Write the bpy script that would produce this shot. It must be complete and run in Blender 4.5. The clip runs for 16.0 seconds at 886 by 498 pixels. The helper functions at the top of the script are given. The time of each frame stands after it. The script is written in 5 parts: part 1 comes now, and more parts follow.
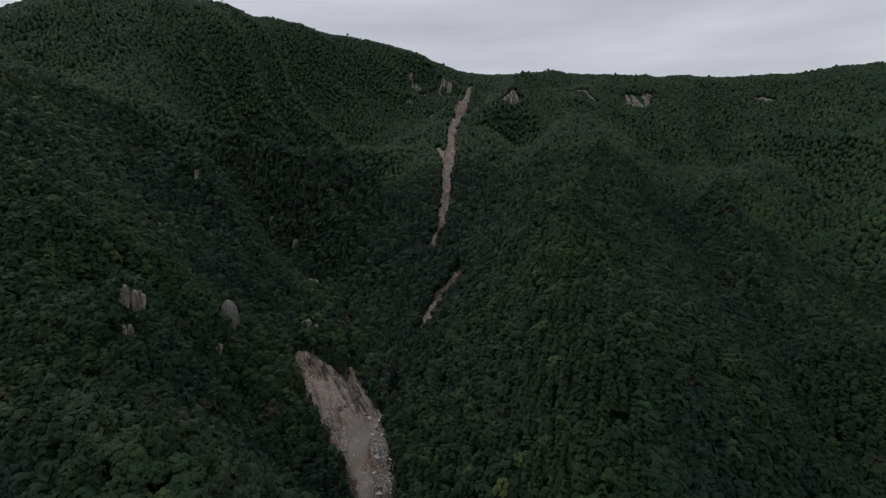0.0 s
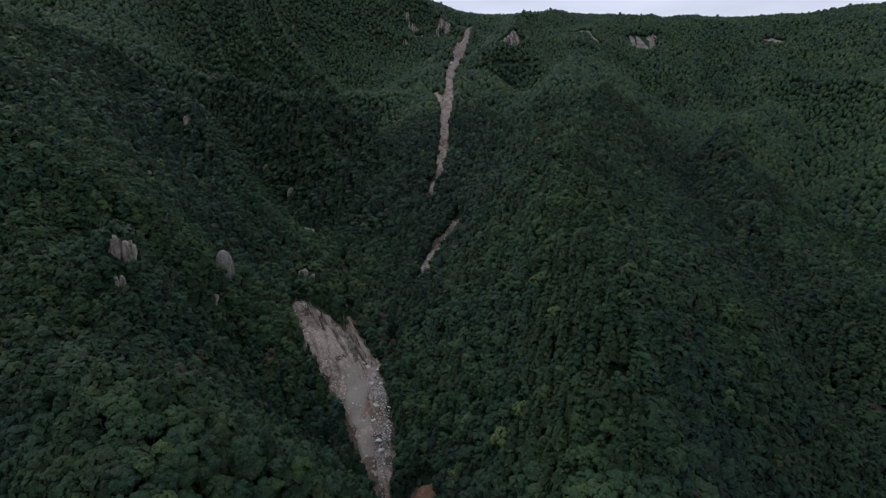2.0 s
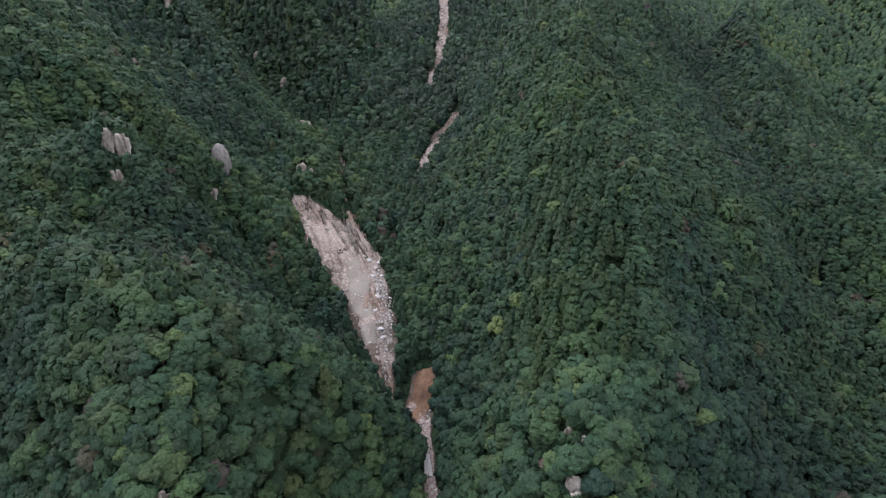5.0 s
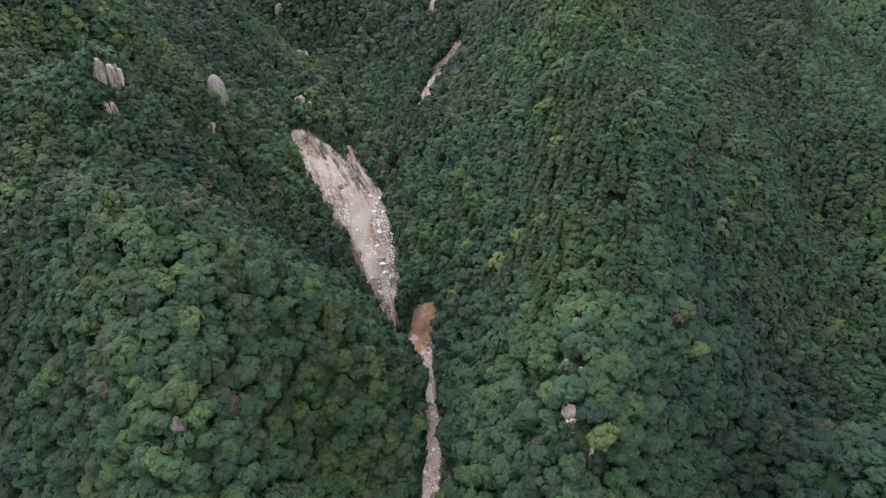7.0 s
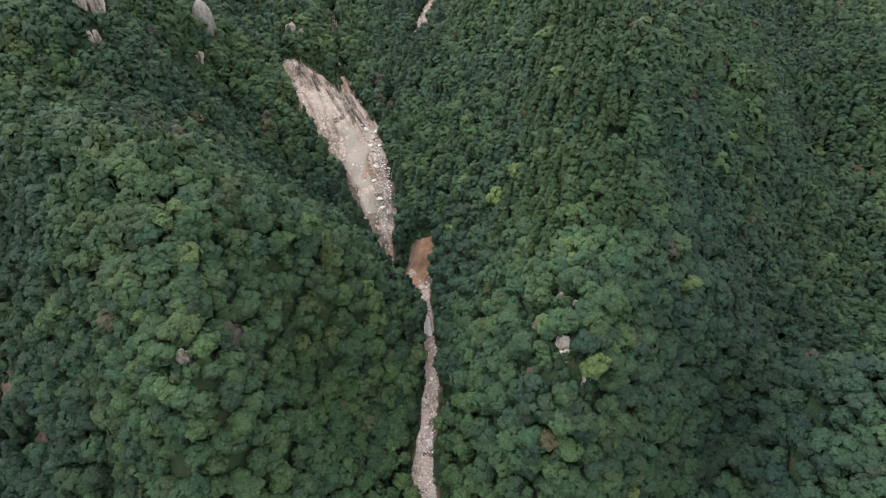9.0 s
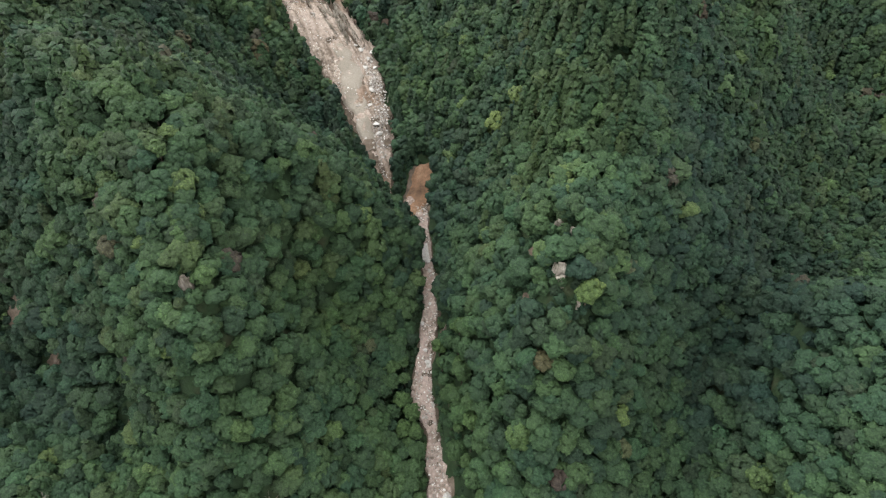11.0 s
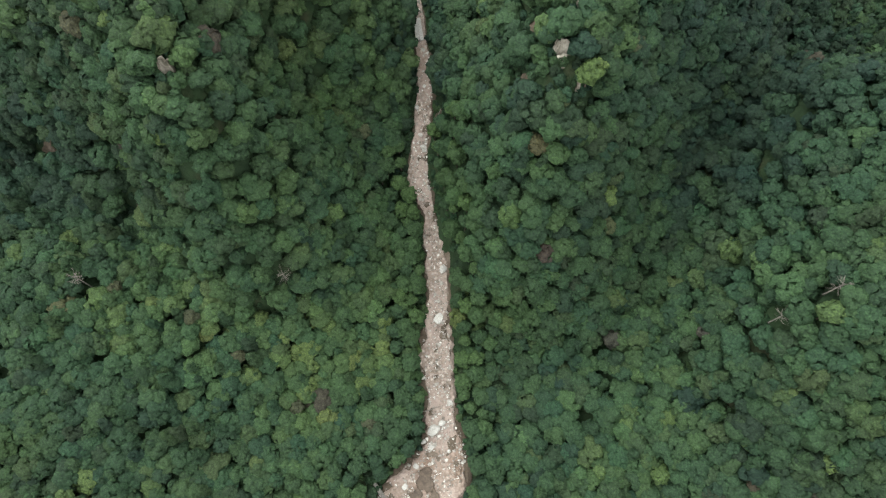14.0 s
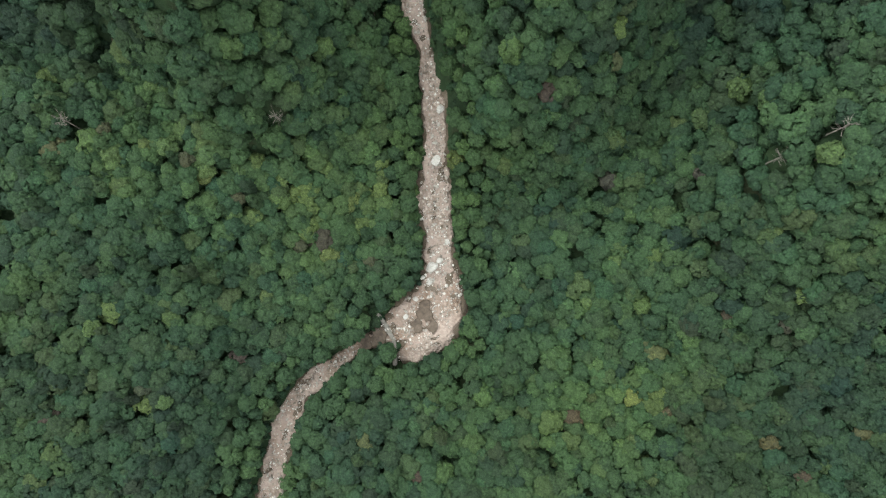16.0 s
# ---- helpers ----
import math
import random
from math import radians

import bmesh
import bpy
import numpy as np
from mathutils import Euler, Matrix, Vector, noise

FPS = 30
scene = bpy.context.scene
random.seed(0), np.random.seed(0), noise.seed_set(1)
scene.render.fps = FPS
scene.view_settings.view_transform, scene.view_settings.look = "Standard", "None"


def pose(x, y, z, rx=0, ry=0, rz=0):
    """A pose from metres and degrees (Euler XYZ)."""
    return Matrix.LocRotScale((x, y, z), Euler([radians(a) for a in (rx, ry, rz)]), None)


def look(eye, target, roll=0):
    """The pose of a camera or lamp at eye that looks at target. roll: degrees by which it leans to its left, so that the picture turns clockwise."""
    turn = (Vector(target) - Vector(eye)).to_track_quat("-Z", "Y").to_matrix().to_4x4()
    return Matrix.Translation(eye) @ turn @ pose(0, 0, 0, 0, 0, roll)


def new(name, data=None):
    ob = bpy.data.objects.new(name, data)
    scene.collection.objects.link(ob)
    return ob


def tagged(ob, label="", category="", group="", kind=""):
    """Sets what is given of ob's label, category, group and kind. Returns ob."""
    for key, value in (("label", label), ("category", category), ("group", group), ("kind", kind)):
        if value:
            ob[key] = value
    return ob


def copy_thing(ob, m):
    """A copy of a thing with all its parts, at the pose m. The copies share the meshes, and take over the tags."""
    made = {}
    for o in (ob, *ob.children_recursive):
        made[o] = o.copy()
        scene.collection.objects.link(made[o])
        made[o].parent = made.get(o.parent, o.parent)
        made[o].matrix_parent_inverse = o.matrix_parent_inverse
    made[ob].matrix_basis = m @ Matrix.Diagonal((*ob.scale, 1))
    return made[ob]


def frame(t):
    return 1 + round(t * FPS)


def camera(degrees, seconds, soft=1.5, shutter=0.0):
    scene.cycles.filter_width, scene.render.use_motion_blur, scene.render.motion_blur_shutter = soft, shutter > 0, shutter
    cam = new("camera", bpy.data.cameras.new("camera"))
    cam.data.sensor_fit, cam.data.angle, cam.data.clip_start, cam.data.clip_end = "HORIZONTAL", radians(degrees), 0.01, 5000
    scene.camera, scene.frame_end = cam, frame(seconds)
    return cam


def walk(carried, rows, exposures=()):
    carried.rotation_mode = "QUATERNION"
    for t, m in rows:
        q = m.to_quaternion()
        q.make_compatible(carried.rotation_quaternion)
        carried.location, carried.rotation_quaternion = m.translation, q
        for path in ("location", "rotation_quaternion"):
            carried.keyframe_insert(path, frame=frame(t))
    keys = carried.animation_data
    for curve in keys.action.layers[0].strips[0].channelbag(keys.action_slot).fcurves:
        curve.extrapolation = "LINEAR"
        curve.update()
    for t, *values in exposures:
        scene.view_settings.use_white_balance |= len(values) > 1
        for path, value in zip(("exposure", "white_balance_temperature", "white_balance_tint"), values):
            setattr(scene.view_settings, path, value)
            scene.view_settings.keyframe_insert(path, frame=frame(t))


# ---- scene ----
cam = camera(78.73, 16.0, soft=1.3)

# ---- camera: hovers over the check dam and tilts down ----
HOVER = 170.0
PITCH_START = -6.0
GLIDE = {0.0: -5.0, 0.5: -2.3, 1.0: -0.8}
TURNS = [
    (0.0, -0.00, 0.00, 0.00),
    (0.5, -0.01, -0.23, 0.07),
    (1.0, -0.23, -0.91, 0.05),
    (1.5, -0.19, -2.54, 0.04),
    (2.0, -0.22, -5.55, 0.04),
    (2.5, -0.27, -8.84, 0.09),
    (3.0, -0.31, -12.09, 0.06),
    (3.5, -0.33, -14.91, 0.04),
    (4.0, -0.31, -14.98, 0.00),
    (6.5, -0.16, -21.80, -0.05),
    (7.0, -0.07, -23.49, -0.08),
    (7.5, -0.07, -25.22, -0.09),
    (8.0, -0.15, -26.95, -0.08),
    (8.5, -0.24, -28.66, -0.10),
    (9.0, -0.36, -30.37, -0.13),
    (11.5, -0.65, -41.07, -0.21),
    (12.0, -0.82, -44.68, -0.17),
    (12.5, -0.96, -48.54, -0.20),
    (13.0, -1.04, -52.54, -0.25),
    (13.5, -1.14, -56.59, -0.31),
    (14.0, -1.19, -60.66, -0.37),
    (14.5, -1.28, -64.79, -0.40),
    (15.0, -1.28, -69.02, -0.48),
    (15.5, -1.39, -73.28, -0.50),
    (16.0, -1.40, -77.30, -0.59),
]
walk(cam, [(t, pose(0, GLIDE.get(t, 0.0), HOVER, 90 + PITCH_START + p, r, y)) for t, y, p, r in TURNS],
     exposures=[(0.0, -0.75, 5750, 10), (1.5, -0.6, 5650, 11), (2.5, 0.0, 5120, 15), (3.5, 0.58, 5220, 18), (4.2, 0.9, 5400, 18), (6.5, 1.5, 5750, 16), (9.0, 1.57, 6000, 11),
                (12.0, 1.6, 6200, 4), (16.0, 1.43, 6100, -1)])

# ---- sky and sun: a bright overcast day ----
world = bpy.data.worlds.new("overcast")
scene.world = world
world.use_nodes = True
wn, wl = world.node_tree.nodes, world.node_tree.links
SUN_ELEV, SUN_ROT = radians(48), radians(-48)
sky = wn.new("ShaderNodeTexSky")
sky.sky_type = "NISHITA"
sky.sun_disc = False
sky.sun_elevation, sky.sun_rotation = SUN_ELEV, SUN_ROT
coord = wn.new("ShaderNodeTexCoord")
stretch = wn.new("ShaderNodeMapping")
stretch.inputs["Scale"].default_value = (1.0, 1.6, 7.0)
stretch.inputs["Rotation"].default_value = (0.0, radians(-9), 0.0)
wl.new(coord.outputs["Generated"], stretch.inputs["Vector"])
cloud = wn.new("ShaderNodeTexNoise")
cloud.inputs["Scale"].default_value = 2.2
cloud.inputs["Detail"].default_value = 6
cloud.inputs["Roughness"].default_value = 0.5
wl.new(stretch.outputs["Vector"], cloud.inputs["Vector"])
deck = wn.new("ShaderNodeValToRGB")
deck.color_ramp.elements[0].position, deck.color_ramp.elements[0].color = 0.30, (10.2, 9.7, 9.5, 1)
deck.color_ramp.elements[1].position, deck.color_ramp.elements[1].color = 0.72, (14.0, 13.2, 12.6, 1)
wl.new(cloud.outputs["Fac"], deck.inputs["Fac"])
veil = wn.new("ShaderNodeMix")
veil.data_type = "RGBA"
veil.inputs["Factor"].default_value = 0.92
wl.new(sky.outputs["Color"], veil.inputs["A"])
wl.new(deck.outputs["Color"], veil.inputs["B"])
back = wn["Background"]
wl.new(veil.outputs["Result"], back.inputs["Color"])
back.inputs["Strength"].default_value = 0.085
sun = new("sun", bpy.data.lights.new("sun", "SUN"))
sun.data.energy, sun.data.angle, sun.data.color = 1.4, radians(60), (1.0, 0.96, 0.9)
sun.matrix_world = look((0, 0, 600), (-math.sin(SUN_ROT) * 600, -math.cos(SUN_ROT) * 600, 600 - math.tan(SUN_ELEV) * 600))


# ---- materials ----
def material(name, rough=0.9, spec=0.2):
    m = bpy.data.materials.new(name)
    m.use_nodes = True
    b = m.node_tree.nodes["Principled BSDF"]
    b.inputs["Roughness"].default_value = rough
    b.inputs["Specular IOR Level"].default_value = spec
    return m, m.node_tree.nodes, m.node_tree.links, b


def ramp(nodes, links, fac, stops):
    r = nodes.new("ShaderNodeValToRGB")
    e = r.color_ramp.elements
    while len(e) < len(stops):
        e.new(0.5)
    for el, (p, c) in zip(e, stops):
        el.position, el.color = p, (*c, 1)
    links.new(fac, r.inputs["Fac"])
    return r.outputs["Color"]


def noise_fac(nodes, links, scale, detail=4, rough=0.55, warp=None):
    geo = nodes.new("ShaderNodeNewGeometry")
    n = nodes.new("ShaderNodeTexNoise")
    n.inputs["Scale"].default_value, n.inputs["Detail"].default_value, n.inputs["Roughness"].default_value = scale, detail, rough
    if warp:
        mp = nodes.new("ShaderNodeMapping")
        mp.inputs["Scale"].default_value = warp
        links.new(geo.outputs["Position"], mp.inputs["Vector"])
        links.new(mp.outputs["Vector"], n.inputs["Vector"])
    else:
        links.new(geo.outputs["Position"], n.inputs["Vector"])
    return n.outputs["Fac"]


def mixed(nodes, links, fac, a, b, kind="MIX"):
    m = nodes.new("ShaderNodeMix")
    m.data_type, m.blend_type = "RGBA", kind
    for key, v in (("Factor", fac), ("A", a), ("B", b)):
        if isinstance(v, (int, float)):
            m.inputs[key].default_value = v
        elif isinstance(v, tuple):
            m.inputs[key].default_value = (*v, 1)
        else:
            links.new(v, m.inputs[key])
    return m.outputs["Result"]


def bumped(nodes, links, b, fac, strength, dist):
    bp = nodes.new("ShaderNodeBump")
    bp.inputs["Strength"].default_value, bp.inputs["Distance"].default_value = strength, dist
    links.new(fac, bp.inputs["Height"])
    links.new(bp.outputs["Normal"], b.inputs["Normal"])


def attr(nodes, name):
    a = nodes.new("ShaderNodeAttribute")
    a.attribute_name = name
    return a.outputs["Fac"]


def foliage(name, stops):
    """Leaves: each tree its hue, each clump its tone with painted shading; lit as rounded masses, with light coming
    through.
    """
    m, n, l, b = material(name, 0.65, 0.18)
    base = ramp(n, l, attr(n, "tree"), stops)
    cast = ramp(n, l, attr(n, "hue"), [(0.0, (0.80, 0.94, 1.12)), (0.35, (0.95, 0.99, 1.04)), (0.65, (1.05, 1.01, 0.98)), (1.0, (1.26, 1.0, 0.98))])
    c = mixed(n, l, 1.0, base, cast, "MULTIPLY")
    # Leaf value carries painted shading: tops lighter, rims and low parts darker
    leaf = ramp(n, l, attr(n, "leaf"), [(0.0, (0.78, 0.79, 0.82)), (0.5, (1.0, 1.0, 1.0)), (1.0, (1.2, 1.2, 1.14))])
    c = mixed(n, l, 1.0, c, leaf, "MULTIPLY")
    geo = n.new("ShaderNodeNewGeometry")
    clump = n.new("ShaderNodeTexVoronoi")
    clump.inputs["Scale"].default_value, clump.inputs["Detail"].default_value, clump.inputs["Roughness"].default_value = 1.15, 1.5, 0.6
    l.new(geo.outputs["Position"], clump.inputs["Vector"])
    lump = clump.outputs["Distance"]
    # Clump middles brightened, creases between them darkened: shade painted into the leaves
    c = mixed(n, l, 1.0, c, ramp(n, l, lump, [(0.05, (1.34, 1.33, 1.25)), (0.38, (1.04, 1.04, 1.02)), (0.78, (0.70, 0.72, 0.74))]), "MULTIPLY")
    grain = noise_fac(n, l, 2.1, 4, 0.75)
    c = mixed(n, l, 1.0, c, ramp(n, l, grain, [(0.35, (0.62, 0.64, 0.67)), (0.5, (1.0, 1.0, 1.0)), (0.65, (1.42, 1.4, 1.28))]), "MULTIPLY")
    stand = ramp(n, l, noise_fac(n, l, 0.018, 3), [(0.3, (0.86, 0.9, 0.97)), (0.5, (1.0, 1.0, 1.0)), (0.72, (1.14, 1.1, 0.9))])
    c = mixed(n, l, 1.0, c, stand, "MULTIPLY")
    l.new(c, b.inputs["Base Color"])
    bulge = n.new("ShaderNodeAttribute")
    bulge.attribute_name = "bulge"
    turned = n.new("ShaderNodeVectorTransform")
    turned.vector_type, turned.convert_from, turned.convert_to = "NORMAL", "OBJECT", "WORLD"
    l.new(bulge.outputs["Vector"], turned.inputs["Vector"])
    bp = n.new("ShaderNodeBump")
    bp.inputs["Strength"].default_value, bp.inputs["Distance"].default_value = 0.7, -0.45
    l.new(lump, bp.inputs["Height"])
    l.new(turned.outputs["Vector"], bp.inputs["Normal"])
    l.new(bp.outputs["Normal"], b.inputs["Normal"])
    thin = n.new("ShaderNodeBsdfTranslucent")
    l.new(c, thin.inputs["Color"])
    both = n.new("ShaderNodeMixShader")
    both.inputs["Fac"].default_value = 0.33
    l.new(b.outputs["BSDF"], both.inputs[1])
    l.new(thin.outputs["BSDF"], both.inputs[2])
    l.new(both.outputs["Shader"], n["Material Output"].inputs["Surface"])
    return m


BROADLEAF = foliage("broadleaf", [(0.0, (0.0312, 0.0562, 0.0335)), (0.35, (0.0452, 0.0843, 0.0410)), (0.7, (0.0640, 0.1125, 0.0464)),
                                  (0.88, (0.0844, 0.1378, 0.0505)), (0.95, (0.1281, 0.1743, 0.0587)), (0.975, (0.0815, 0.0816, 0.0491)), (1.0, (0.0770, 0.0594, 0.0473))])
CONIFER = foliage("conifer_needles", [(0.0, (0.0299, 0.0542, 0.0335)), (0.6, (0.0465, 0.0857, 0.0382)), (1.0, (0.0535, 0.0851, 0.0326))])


def soil_like(name, stops, scale, bump, dist, fine=2.0, warp=None):
    m, n, l, b = material(name, 0.93, 0.15)
    c = ramp(n, l, noise_fac(n, l, scale, 6, 0.6, warp), stops)
    g = ramp(n, l, noise_fac(n, l, fine, 5, 0.7), [(0.25, (0.62, 0.62, 0.62)), (0.75, (1.3, 1.3, 1.3))])
    l.new(mixed(n, l, 1.0, c, g, "MULTIPLY"), b.inputs["Base Color"])
    bumped(n, l, b, noise_fac(n, l, fine, 6, 0.7), bump, dist)
    return m


UNDERGROWTH = soil_like("undergrowth", [(0.3, (0.015, 0.027, 0.014)), (0.55, (0.022, 0.039, 0.017)), (0.75, (0.038, 0.036, 0.021))], 0.12, 0.7, 0.5, 0.8)


def rubble_bed(name, tone=(1.0, 1.0, 1.0), cells=0.9, fall=0.0):
    """Broken granite: stones of mixed grey in sand, with smooth sandy tongues."""
    m, n, l, b = material(name, 0.93, 0.15)
    geo = n.new("ShaderNodeNewGeometry")
    cell = n.new("ShaderNodeTexVoronoi")
    cell.inputs["Scale"].default_value = cells
    l.new(geo.outputs["Position"], cell.inputs["Vector"])
    split = n.new("ShaderNodeSeparateColor")
    l.new(cell.outputs["Color"], split.inputs["Color"])
    stone = ramp(n, l, split.outputs["Red"], [(0.0, (0.145, 0.122, 0.105)), (0.5, (0.215, 0.188, 0.166)), (0.85, (0.29, 0.262, 0.236)), (1.0, (0.46, 0.44, 0.41))])
    gap = ramp(n, l, cell.outputs["Distance"], [(0.25, (1.12, 1.12, 1.12)), (0.75, (0.5, 0.46, 0.42))])
    stone = mixed(n, l, 1.0, stone, gap, "MULTIPLY")
    sand = ramp(n, l, noise_fac(n, l, 0.9, 5, 0.7), [(0.3, (0.205, 0.170, 0.150)), (0.7, (0.295, 0.254, 0.230))])
    tongue = ramp(n, l, noise_fac(n, l, 0.09, 3), [(0.36, (0.25, 0.25, 0.25)), (0.52, (0.9, 0.9, 0.9))])
    mud = ramp(n, l, noise_fac(n, l, 0.06, 4, 0.6, (1.0, 0.5, 1.0)), [(0.34, (0.66, 0.57, 0.50)), (0.50, (1.0, 1.0, 1.0))])
    c = mixed(n, l, 1.0, mixed(n, l, tongue, stone, sand), mud, "MULTIPLY")
    if fall:
        turned, stretched_map = n.new("ShaderNodeMapping"), n.new("ShaderNodeMapping")
        turned.inputs["Rotation"].default_value = (0, 0, fall)
        stretched_map.inputs["Scale"].default_value = (0.55, 0.07, 0.07)
        l.new(geo.outputs["Position"], turned.inputs["Vector"])
        l.new(turned.outputs["Vector"], stretched_map.inputs["Vector"])
        run = n.new("ShaderNodeTexNoise")
        run.inputs["Scale"].default_value, run.inputs["Detail"].default_value, run.inputs["Roughness"].default_value = 1.0, 5, 0.65
        l.new(stretched_map.outputs["Vector"], run.inputs["Vector"])
        c = mixed(n, l, 1.0, c, ramp(n, l, run.outputs["Fac"], [(0.34, (0.5, 0.47, 0.43)), (0.48, (1.0, 0.98, 0.95)), (0.66, (1.3, 1.3, 1.28))]), "MULTIPLY")
    l.new(mixed(n, l, 1.0, c, tone, "MULTIPLY"), b.inputs["Base Color"])
    bumped(n, l, b, cell.outputs["Distance"], 0.8, -0.6)
    return m


DEBRIS = rubble_bed("granite_debris", (1.2, 1.13, 1.1), 1.2)
SLIDE_DEBRIS = rubble_bed("weathered_slide_debris", (1.02, 1.0, 0.96), 1.0, radians(-28))
SAND = soil_like("pale_sand", [(0.3, (0.172, 0.150, 0.122)), (0.7, (0.24, 0.214, 0.18))], 0.12, 0.4, 0.2, 2.5)
CLAY = soil_like("red_clay", [(0.3, (0.085, 0.055, 0.036)), (0.5, (0.165, 0.098, 0.06)), (0.72, (0.25, 0.168, 0.112))], 0.18, 0.6, 0.4, 1.2)
BANK = soil_like("torn_soil", [(0.3, (0.055, 0.043, 0.032)), (0.5, (0.095, 0.074, 0.056)), (0.72, (0.16, 0.13, 0.105))], 0.22, 0.6, 0.4, 1.4)
GRANITE = soil_like("granite_rock", [(0.3, (0.24, 0.22, 0.195)), (0.5, (0.32, 0.298, 0.27)), (0.7, (0.40, 0.38, 0.355))], 0.5, 0.5, 0.2, 2.2)
CRAG = soil_like("weathered_crag", [(0.32, (0.06, 0.052, 0.04)), (0.43, (0.17, 0.15, 0.122)), (0.58, (0.29, 0.262, 0.222)), (0.75, (0.42, 0.39, 0.345))], 0.7, 0.7, 0.4, 1.3, (1.0, 1.0, 0.22))
BARK = soil_like("bark", [(0.3, (0.05, 0.04, 0.03)), (0.7, (0.12, 0.10, 0.08))], 2.0, 0.5, 0.05, 8.0)
DEADWOOD = soil_like("dead_wood", [(0.3, (0.13, 0.115, 0.10)), (0.7, (0.22, 0.20, 0.18))], 1.5, 0.3, 0.03, 6.0)
CONCRETE = soil_like("concrete", [(0.3, (0.12, 0.11, 0.098)), (0.7, (0.21, 0.197, 0.18))], 0.4, 0.3, 0.05, 4.0)
STEEL = soil_like("galvanised_steel", [(0.3, (0.3, 0.31, 0.32)), (0.7, (0.42, 0.43, 0.44))], 0.5, 0.1, 0.02, 3.0)
SCARP = soil_like("eroded_scarp", [(0.3, (0.11, 0.09, 0.072)), (0.48, (0.20, 0.174, 0.148)), (0.7, (0.29, 0.262, 0.235))], 0.10, 0.8, 1.0, 0.5)


def stones():
    m, n, l, b = material("loose_stones", 0.9, 0.15)
    c = ramp(n, l, attr(n, "leaf"), [(0.0, (0.15, 0.13, 0.112)), (0.5, (0.25, 0.222, 0.198)), (0.75, (0.36, 0.337, 0.31)), (1.0, (0.62, 0.60, 0.57))])
    g = ramp(n, l, noise_fac(n, l, 3.0, 4, 0.7), [(0.3, (0.75, 0.75, 0.75)), (0.7, (1.15, 1.15, 1.15))])
    l.new(mixed(n, l, 1.0, c, g, "MULTIPLY"), b.inputs["Base Color"])
    return m


STONES = stones()
PALE = soil_like("pale_granite", [(0.3, (0.33, 0.315, 0.29)), (0.7, (0.47, 0.455, 0.43))], 0.5, 0.3, 0.1, 3.0)
DOME = soil_like("bare_granite_dome", [(0.3, (0.10, 0.092, 0.08)), (0.5, (0.165, 0.155, 0.14)), (0.7, (0.25, 0.225, 0.20))], 0.9, 0.4, 0.3, 0.9, (1.0, 1.0, 0.12))
MUD = soil_like("wet_mud", [(0.3, (0.05, 0.038, 0.029)), (0.7, (0.12, 0.092, 0.072))], 0.5, 0.3, 0.1, 1.5)
MUD.node_tree.nodes["Principled BSDF"].inputs["Roughness"].default_value = 0.55
# ---- landform: gully beds, spur crests and ridge lines, in metres ----
MAIN_GULLY = [(-62, -78, -12), (-54, -56, -9), (-49, -34, -6), (-39, -20, -4), (-22, -9, -2), (-13, -6, 0), (0, 9, 4), (0, 43, 11), (-1, 73, 20), (-5, 89, 25), (-3, 124, 36), (-4, 130, 39), (-7, 147, 44), (-15, 158, 45), (-19, 168, 52), (-19, 195, 61), (-22, 226, 72), (-19, 258, 84), (-13, 283, 93), (-4, 310, 102), (-9, 387, 128), (2, 463, 159), (7, 573, 200), (14, 742, 261)]
GULLY_HEAD = [(14, 742, 261), (30, 960, 322), (58, 1118, 386)]
UPPER_GULLY = [p for p in MAIN_GULLY if p[1] > 250]
SLIDE_BOWL = [(-26, 183, 63), (-38, 212, 73), (-55, 235, 81), (-72, 261, 88)]
CHUTE = [(-34, 224, 76), (-46, 256, 84), (-58, 314, 97)]
EAST_GULLY = [(7, 32, 9), (20, 36, 11), (44, 39, 16), (56, 55, 22), (68, 69, 27), (83, 87, 35), (102, 113, 41), (121, 150, 51), (144, 194, 63), (164, 268, 82), (178, 357, 108), (232, 508, 158), (342, 832, 188)]
EAST_SPUR = [(64, 327, 166), (56, 251, 138), (48, 193, 120), (40, 150, 106), (37, 119, 95), (31, 97, 87), (27, 81, 80), (26, 72, 66), (24, 60, 49), (18, 47, 30)]
EAST_SPUR_RIB = [(64, 327, 166), (101, 278, 138), (105, 209, 115), (107, 174, 100), (75, 121, 78), (76, 105, 63)]
EAST_SPUR_UP = [(64, 327, 166), (76, 385, 148), (90, 440, 160), (106, 509, 186), (142, 726, 267), (214, 1130, 407)]
WEST_SPUR = [(-111, 136, 104), (-78, 108, 107), (-63, 91, 95), (-52, 73, 84), (-55, 66, 66), (-50, 54, 44)]
WEST_SHOULDER = [(-78, 108, 107), (-65, 119, 102), (-51, 119, 95), (-39, 120, 87), (-27, 122, 74), (-16, 128, 55)]
WEST_HOLLOW = [(-124, 205, 77), (-90, 205, 70), (-65, 194, 61), (-47, 178, 53)]
FAR_WEST_GULLY = [(-146, 108, 56), (-117, 96, 49), (-105, 86, 44), (-83, 73, 36), (-49, 46, 22), (-37, -5, 2)]
CRAG_SPUR = [(-84, 196, 93), (-105, 249, 104), (-108, 220, 123), (-119, 199, 133), (-196, 290, 175), (-286, 361, 218)]
CRAG_FACE = [(-112, 180, 128), (-112, 163, 105), (-130, 171, 125)]
CRAG_HOLLOW = [(-97, 275, 95), (-155, 342, 134), (-207, 411, 169)]
ROCK_RIB = [(-55, 229, 86), (-76, 306, 108), (-99, 351, 125), (-165, 392, 175), (-243, 488, 208), (-443, 666, 305)]
